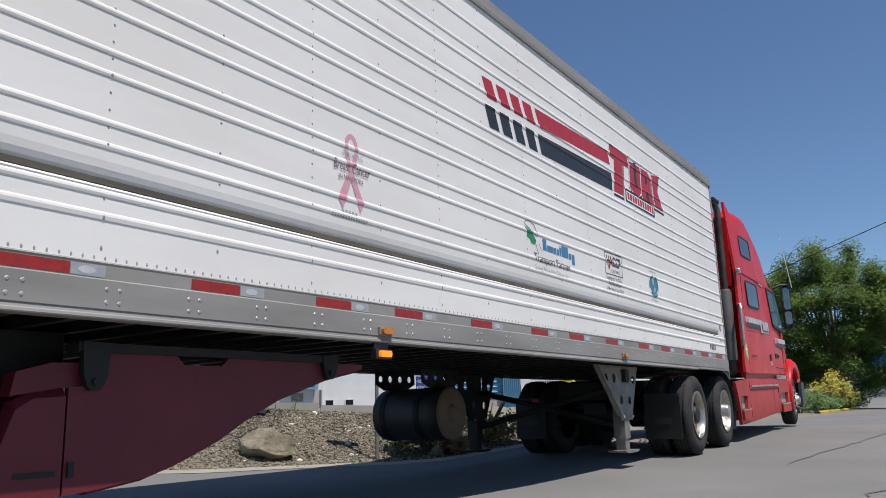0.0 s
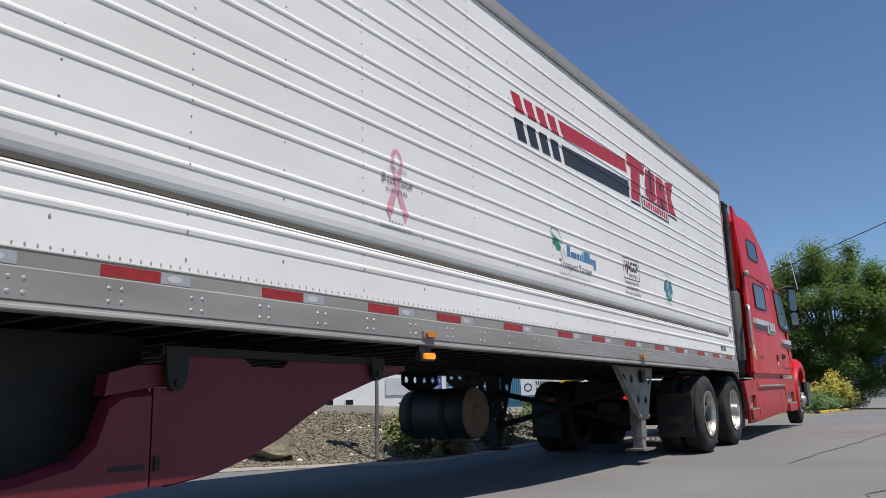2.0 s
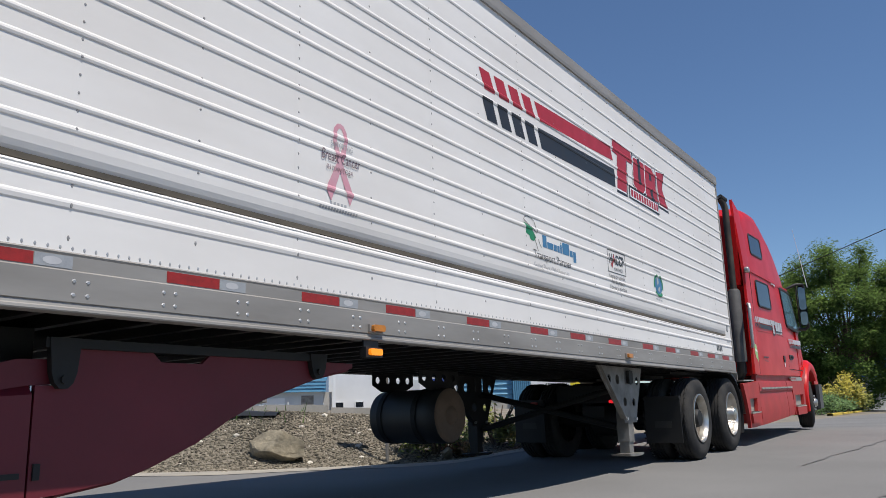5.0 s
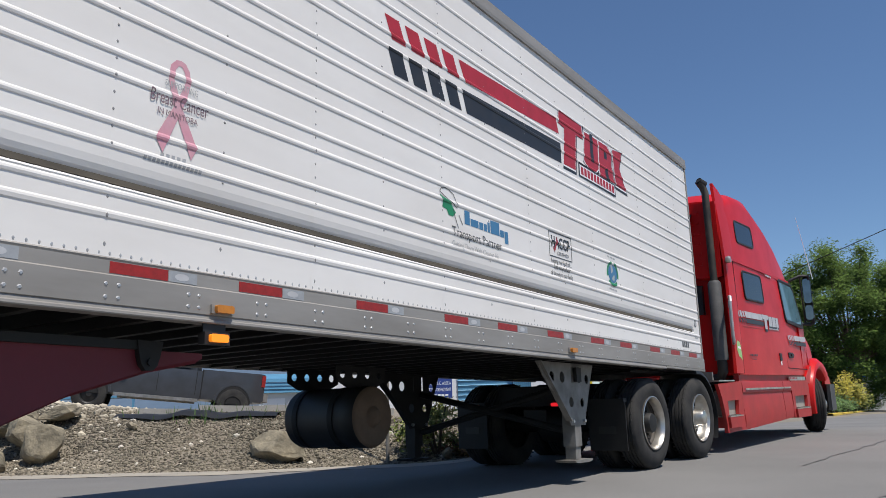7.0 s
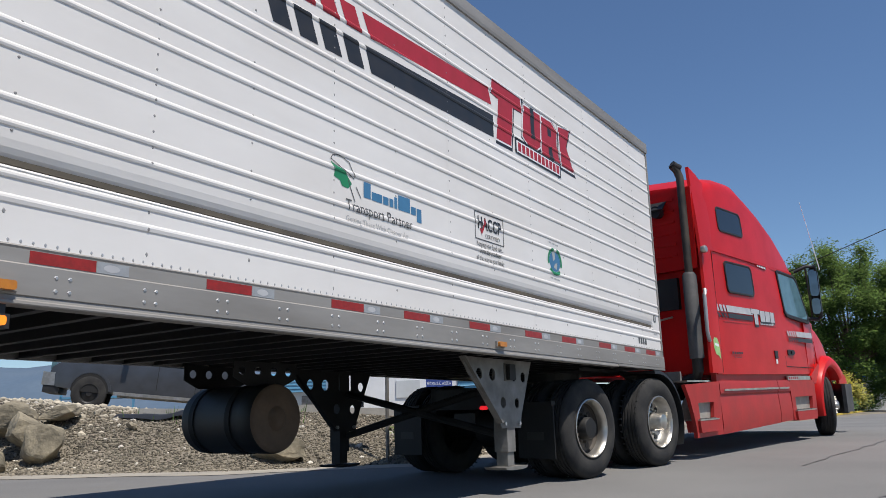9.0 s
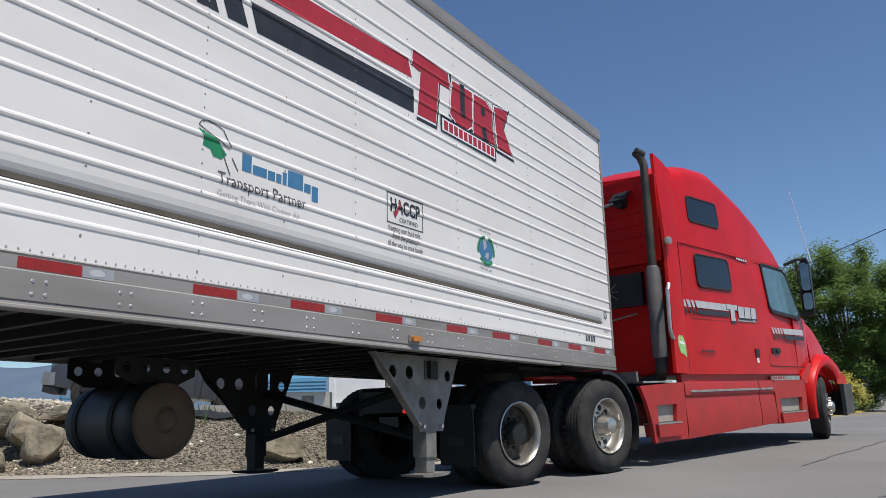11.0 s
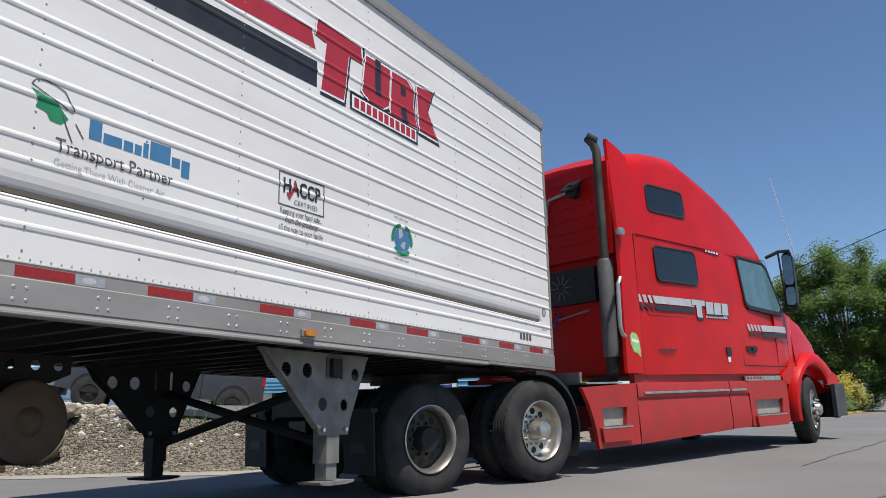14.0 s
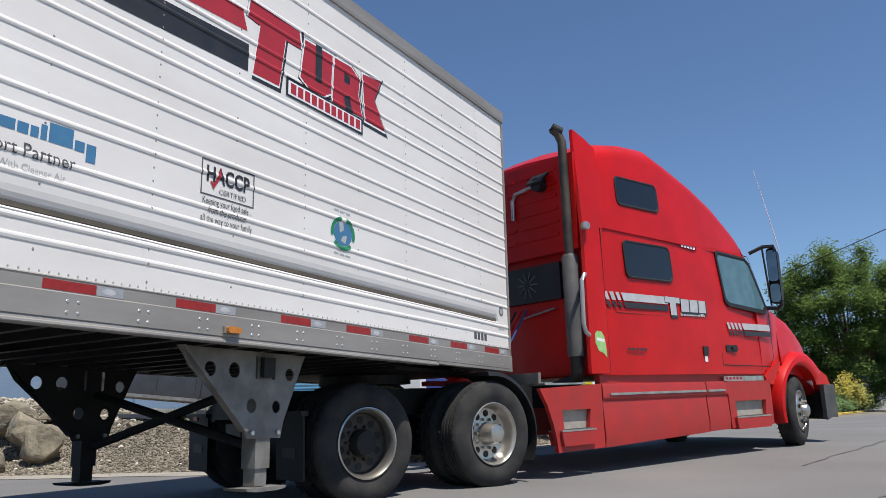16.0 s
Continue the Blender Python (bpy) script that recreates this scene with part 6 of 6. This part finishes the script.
# ---- sign post on the bank ----
post = thing("sign_post", "slim grey steel sign post on the bank", "post")
y, z = on_ground(-0.84, 0.55)
post.matrix_world = pose(-0.84, y, z)
bm = bmesh.new()
tube(bm, (0, 0, -0.15), (0.01, 0, 2.4), 0.028, seg=10)
part("pole", bm, GALV, post, smooth=True)
part("sign_plate", boxes(((-0.22, -0.035, 1.9), (0.24, -0.030, 2.5))), GALV, post, bevel=0.001)


# ---- parked pickup ----
def pickup():
    t = thing("pickup_truck", "parked silver crew-cab pickup with black wheels", "pickup truck")
    # x forward, y to its left; the kerb side faces -y
    L, W = 5.75, 1.95
    h = W / 2

    def strip(pts, half_at):
        rings = []
        for x, zl, zh, hw in pts:
            rings.append([(x, -hw, zl), (x, -hw - 0.01, (zl + zh) / 2), (x, -hw + 0.03, zh), (x, hw - 0.03, zh), (x, hw + 0.01, (zl + zh) / 2), (x, hw, zl)])
        return rings

    bm = bmesh.new()
    loft(bm, strip([(0.05, 0.62, 0.98, h - 0.08), (0.25, 0.52, 1.12, h - 0.02), (1.3, 0.50, 1.20, h), (1.6, 0.50, 1.22, h), (3.7, 0.50, 1.22, h), (3.78, 0.52, 1.26, h), (5.35, 0.55, 1.28, h), (5.42, 0.6, 1.26, h - 0.03)], h))
    body = part("body", bm, SILVERCAR, t, "silver painted body", smooth=True)
    bm = bmesh.new()
    rings = []
    for x, z, hw in ((1.45, 1.22, h - 0.06), (2.15, 1.80, h - 0.20), (2.4, 1.88, h - 0.22), (3.3, 1.88, h - 0.22), (3.6, 1.80, h - 0.2), (3.72, 1.22, h - 0.06)):
        rings.append([(x, -hw, 1.2), (x, -hw, z - 0.02), (x, -hw + 0.08, z + 0.01), (x, hw - 0.08, z + 0.01), (x, hw, z - 0.02), (x, hw, 1.2)])
    loft(bm, rings)
    part("cabin", bm, SILVERCAR, t, smooth=True)
    for a, b in ((1.85, 2.60), (2.68, 3.45)):
        bm = bmesh.new()
        v = [bm.verts.new(p) for p in ((a, -h + 0.02, 1.26), (b, -h + 0.02, 1.26), (b, -h + 0.16, 1.74), (a + (0.32 if a < 2 else 0), -h + 0.16, 1.74))]
        bm.faces.new(v)
        part("side_window", bm, DARKGLASS, t)
    for a, b in (((2.62, -h - 0.0125, 0.62), (2.635, -h - 0.004, 1.22)), ((3.60, -h - 0.0125, 0.62), (3.615, -h - 0.004, 1.22)), ((3.74, -h - 0.01, 0.55), (3.77, -h + 0.05, 1.26))):
        part("body_gap", boxes((a, b)), BLACK, t)
    part("bumper", boxes(((-0.12, -h + 0.04, 0.55), (0.20, h - 0.04, 0.86))), CHROME, t, "chrome front bumper", bevel=0.04)
    part("lower_valance", boxes(((-0.08, -h + 0.06, 0.38), (0.3, h - 0.06, 0.55))), PLASTIC, t, bevel=0.03)
    part("grille", boxes(((0.0, -0.6, 0.88), (0.08, 0.6, 1.16))), PLASTIC, t, bevel=0.02)
    part("number_plate", boxes(((-0.135, -0.17, 0.60), (-0.122, 0.17, 0.72))), DECALPALE, t)
    for s in (-1, 1):
        part("headlamp", boxes(((0.02, s * 0.66 - 0.16, 0.92), (0.14, s * 0.66 + 0.2, 1.12))), CLEARISH, t, bevel=0.03)
    part("sill_step", boxes(((1.6, -h - 0.03, 0.44), (3.7, -h + 0.12, 0.52)), ((1.6, h - 0.12, 0.44), (3.7, h + 0.03, 0.52))), CHROME, t, bevel=0.02)
    part("rear_bumper", boxes(((5.38, -h + 0.05, 0.58), (5.54, h - 0.05, 0.78))), GALV, t, bevel=0.03)
    part("tail_lamp", boxes(((5.33, -h - 0.012, 0.95), (5.43, -h + 0.14, 1.24))), TAPERED, t, bevel=0.01)
    part("mirror", boxes(((1.75, -h - 0.22, 1.26), (1.88, -h - 0.02, 1.46))), PLASTIC, t, bevel=0.03)
    for x in (1.02, 4.62):
        for s in (-1, 1):
            w = new("wheel")
            w.parent = t
            w.location = (x, s * (h + 0.035), 0.425)
            bm = bmesh.new()
            rings = lathe(bm, [(-0.26, 0.22), (-0.26, 0.36), (-0.23, 0.415), (-0.18, 0.427), (-0.07, 0.427), (-0.02, 0.412), (0.0, 0.37), (-0.005, 0.23)], 36)
            for v in bm.verts:
                v.co = Vector((v.co.y, s * v.co.x, v.co.z))
            part("tyre", bm, RUBBER, w, smooth=True)
            bm = bmesh.new()
            lathe(bm, [(-0.01, 0.235), (-0.03, 0.21), (-0.08, 0.19), (-0.05, 0.09), (-0.03, 0.06), (-0.028, 0.001)], 24)
            for v in bm.verts:
                v.co = Vector((v.co.y, s * v.co.x, v.co.z))
            part("rim", bm, PLASTIC, w, "black alloy rim")
            rings = []
            for k in range(11):
                a = radians(5 + 170 * k / 10)
                c, q = math.cos(a), math.sin(a)
                rings.append([(x + 0.46 * c, s * (h - 0.25), 0.47 + 0.46 * q), (x + 0.46 * c, s * (h + 0.02), 0.47 + 0.46 * q), (x + 0.52 * c, s * (h + 0.015), 0.47 + 0.53 * q), (x + 0.52 * c, s * (h - 0.06), 0.47 + 0.53 * q)])
            bm = bmesh.new()
            loft(bm, rings)
            part("wheel_arch", bm, SILVERCAR, t, smooth=True)
            bm = bmesh.new()
            prism(bm, [(x + 0.455 * math.cos(radians(q)), 0.46 + 0.455 * math.sin(radians(q))) for q in range(0, 181, 15)], 0, 1)
            for v in bm.verts:
                v.co = Vector((v.co.y, s * (h + 0.014 - 0.02 * v.co.x), v.co.z))
            part("arch_shadow", bm, BLACK, t)
    return t


truck = pickup()
truck.matrix_world = pose(-9.58, 19.23, 1.12, 0, 6.2, 19.5) @ Matrix.Diagonal((0.92, 0.95, 0.98, 1))


# ---- buildings behind the bank ----
def shed():
    t = thing("workshop_building", "pale grey workshop with a blue metal fascia and overhead door", "building")
    t.matrix_world = pose(-9.3, 38.9, 0.0, 0, 0, 10.5)
    part("wall", boxes(((0, 0, 0.2), (3.45, 6, 2.3))), GREYWALL, t)
    bm = bmesh.new()
    for k in range(4):
        z = 2.02 + 0.17 * k
        prism(bm, [(-0.25 - 0.02 * k, z), (-0.23 - 0.02 * k, z + 0.15), (0.0, z + 0.15), (0.0, z)], -0.1, 3.55)
    part("fascia", bm, BLUEMETAL, t, "blue metal fascia boards")
    bm = bmesh.new()
    prism(bm, [(-0.2, 2.70), (6.2, 3.3), (6.2, 3.2), (-0.2, 2.60)], -0.12, 3.6)
    part("roof", bm, BLUEMETAL, t)
    part("overhead_door", boxes(((0.3, -0.03, 0.2), (1.55, 0.0, 1.75))), WHITEWALL, t, bevel=0.01)
    part("door", boxes(((2.35, -0.03, 0.2), (2.95, 0.0, 1.85))), GALV, t, "grey steel door", bevel=0.01)
    part("downpipe", boxes(((1.68, -0.08, 0.2), (1.76, 0.0, 2.05))), GREYWALL, t)
    part("block_corner", boxes(((3.46, -0.02, 0.2), (3.85, 6, 2.0))), CONCRETE, t)
    part("corner_post", boxes(((3.9, -0.3, 0.2), (4.02, -0.1, 4.2))), WHITEWALL, t)
    return t


shed()


def hall():
    t = thing("white_building", "white painted building with small dark windows", "building")
    t.matrix_world = pose(-6.1, 42.6, 0.0, 0, 0, 3)
    part("wall", boxes(((0, 0, 0.2), (11, 9, 6))), WHITEWALL, t)
    part("roof", boxes(((-0.3, -0.3, 6.0), (11.3, 9.3, 6.3))), BLUEMETAL, t)
    for x in (0.35, 1.42):
        w = part("window", boxes(((x, -0.05, 1.22), (x + 0.48, -0.01, 1.56))), WHITEWALL, t, bevel=0.01)
        part("pane", boxes(((x + 0.04, -0.06, 1.26), (x + 0.44, -0.052, 1.52))), DARKGLASS, w)
    part("siding_band", boxes(((3.6, -0.06, 1.7), (4.9, -0.005, 2.6))), GREYWALL, t)
    return t


hall()
sg = thing("department_sign", "blue sign board with white lettering on a white wall", "sign")
sg.matrix_world = pose(-0.85, 41.95, 0, 0, 0, 0)
part("board", boxes(((0, 0, 1.58), (1.38, 0.04, 2.62))), SIGNBLUE, sg)
part("post", boxes(((0.1, 0.05, 0.2), (0.18, 0.12, 2.6)), ((1.2, 0.05, 0.2), (1.28, 0.12, 2.6))), GALV, sg)
for text, zz in (("HYDRAULIC HOSE &", 2.28), ("FITTING DEPARTMENT", 1.95)):
    bm = lettering(text, 0.17, 1.26)
    for v in bm.verts:
        v.co = Vector((0.06 + v.co.y, -0.006, zz + v.co.z))
    part("lettering", bm, DECALWHITE, sg)
bm = bmesh.new()
for k in range(5):
    box(bm, (0.2 + k * 0.2, -0.008, 1.70), (0.36 + k * 0.2, -0.002, 1.79))
part("lettering_bar", bm, DECALWHITE, sg)


def blue_hall():
    t = thing("blue_building", "blue corrugated metal building", "building")
    t.matrix_world = pose(0.9, 42.9, 0.0, 0, 0, -3)
    part("wall", boxes(((0, 0, 0.2), (2.9, 8, 5))), CONCRETE, t)
    bm = bmesh.new()
    for k in range(14):
        z = 1.45 + 0.26 * k
        prism(bm, [(-0.06, z), (-0.02, z + 0.05), (-0.02, z + 0.2), (-0.06, z + 0.25), (0.0, z + 0.25), (0.0, z)], -0.05, 2.9)
    part("cladding", bm, BLUEMETAL, t, "horizontal blue cladding")
    bm = bmesh.new()
    for k in range(16):
        x = 2.95 + 0.105 * k
        box(bm, (x, -0.35, 1.2), (x + 0.065, -0.25, 5))
    part("corrugation", bm, BLUEMETAL, t, "vertical blue corrugated sheet")
    part("return_wall", boxes(((2.92, -0.25, 0.2), (4.7, 8, 5))), BLUEMETAL, t)
    return t


blue_hall()
sg = thing("equipment_sign", "white sign board with a round mark and dark lettering bars", "sign")
sg.matrix_world = pose(4.65, 41.3, 0, 0, 0, -6)
part("board", boxes(((0, 0, 1.45), (3.2, 0.05, 2.35))), WHITEWALL, sg)
bm = bmesh.new()
lathe(bm, [(0, 0.22), (0.005, 0.22), (0.006, 0.15), (0, 0.15)], 20)
for v in bm.verts:
    v.co = Vector((0.38 + v.co.y, -0.006 - v.co.x, 1.85 + v.co.z))
part("round_mark", bm, DECALTEXT, sg)
bm = bmesh.new()
for z0, n in ((1.95, 8), (1.62, 9)):
    for k in range(n):
        box(bm, (0.78 + k * 0.12, -0.008, z0), (0.86 + k * 0.12, -0.002, z0 + 0.22))
part("lettering_bar", bm, DECALTEXT, sg)
part("yellow_panel", boxes(((2.05, -0.02, 1.6), (3.15, -0.002, 2.3))), SIGNYELLOW, sg)
for k in range(6):
    shrub("low_shrub", "green shrub in front of the sign", 5.2 + k * 0.9, 40.2, 0.25, 0.7, 1.45 + 0.2 * (k % 2), CONIFER, 700, 0.09, 80 + k, 8)

t = thing("far_building", "blue and white building behind the trees", "building")
t.matrix_world = pose(31.5, 62, 0, 0, 0, -25)
part("wall", boxes(((0, 0, 0), (12, 8, 2.6))), WHITEWALL, t)
part("roof", boxes(((-0.3, -0.3, 2.6), (12.3, 8.3, 4.2))), mat("bright_blue_metal", (0.03, 0.16, 0.55), (0.03, 0.14, 0.48), 2, 0.5), t)

# a container and stacked goods behind the pickup
t = thing("cable_rack", "low blue rack beside the parked pickup", "rack")
t.matrix_world = pose(-11.6, 24, 1.0, 0, 0, 5)
part("shelf", boxes(((0, 0, 0.0), (2.2, 0.8, 0.08)), ((0, 0, 0.5), (2.2, 0.8, 0.56))), BLUEMETAL, t)
part("post", boxes(((0, 0, 0), (0.06, 0.06, 0.7)), ((1.1, 0, 0), (1.16, 0.06, 0.7)), ((2.14, 0, 0), (2.2, 0.06, 0.7))), BLUEMETAL, t)

# hills
bm = bmesh.new()
last = None
for k in range(61):
    x = -900 + k * 22
    hgt = 66 + 14 * noise.noise(Vector((x * 0.006, 0.3, 0))) + 5 * noise.noise(Vector((x * 0.03, 1.3, 0)))
    if x > -150:
        hgt *= max(0.25, 1 - (x + 150) / 300)
    ring = [bm.verts.new((x, 700, -5)), bm.verts.new((x, 760, hgt * 0.6)), bm.verts.new((x, 830, hgt)), bm.verts.new((x, 900, hgt * 0.8))]
    if last:
        for i in range(3):
            bm.faces.new((last[i], ring[i], ring[i + 1], last[i + 1]))
    last = ring
tagged(finish("hills", bm, HILL, smooth=True), "distant hazy blue hills", "hills", kind="structure")

# overhead wire
bm = bmesh.new()
a, b = Vector((24.0, 55.1, 9.6)), Vector((52.0, 39.3, 22.3))
path_tube(bm, [a.lerp(b, k / 16) - Vector((0, 0, 2.0 * (k / 16) * (1 - k / 16))) for k in range(17)], 0.03, 5)
tagged(finish("overhead_wire", bm, BLACK), "thin black overhead wire against the sky", "wire")


# ---- what moves ----
def rolled(rows, radius=0.509):
    """Seconds and the angle in degrees by which wheels have turned: forward is positive."""
    out, way = [], 0.0
    for i, (t, x, y, turn) in enumerate(rows):
        if i:
            p, a = rows[i - 1], radians(turn)
            way += (x - p[1]) * -math.sin(a) + (y - p[2]) * math.cos(a)
        out.append((t, -math.degrees(way / radius)))
    return out


def motions():
    when = [q[0] for q in TRAILER_SINK]
    sink = [[float(np.interp(t, when, [q[k] for q in TRAILER_SINK])) for k in (1, 2)] for t, *_ in TRAILER_ROWS]
    walk(trailer, [(t, pose(x, y, z, dip, 0, r)) for (t, x, y, r), (z, dip) in zip(TRAILER_ROWS, sink)])
    rows = []
    for t, x, y, r in TRACTOR_ROWS:
        a = radians(r)
        fx, fy = -math.sin(a), math.cos(a)
        z0 = 0.025 * (y - 8.65)
        z1 = 0.025 * (y + 6.4 * fy - 8.65)
        rows.append((t, pose(x, y, z0, math.degrees((z1 - z0) / 6.4), 0.5, r)))
    walk(tractor, rows)
    for wheel, x, y in TRAILER_WHEELS:
        walk(wheel, [(t, pose(x, y, 0.51 - z - y * math.sin(radians(dip)), a - dip, 0, 0)) for (t, a), (z, dip) in zip(rolled(TRAILER_ROWS), sink)])
    st = [s[0] for s in STEER_ROWS]
    sa = [s[1] for s in STEER_ROWS]
    for wheel, x, y, steers in TRACTOR_WHEELS:
        walk(wheel, [(t, pose(x, y, 0.51, a, 0, float(np.interp(t, st, sa)) if steers else 0)) for t, a in rolled(TRACTOR_ROWS)])


motions()
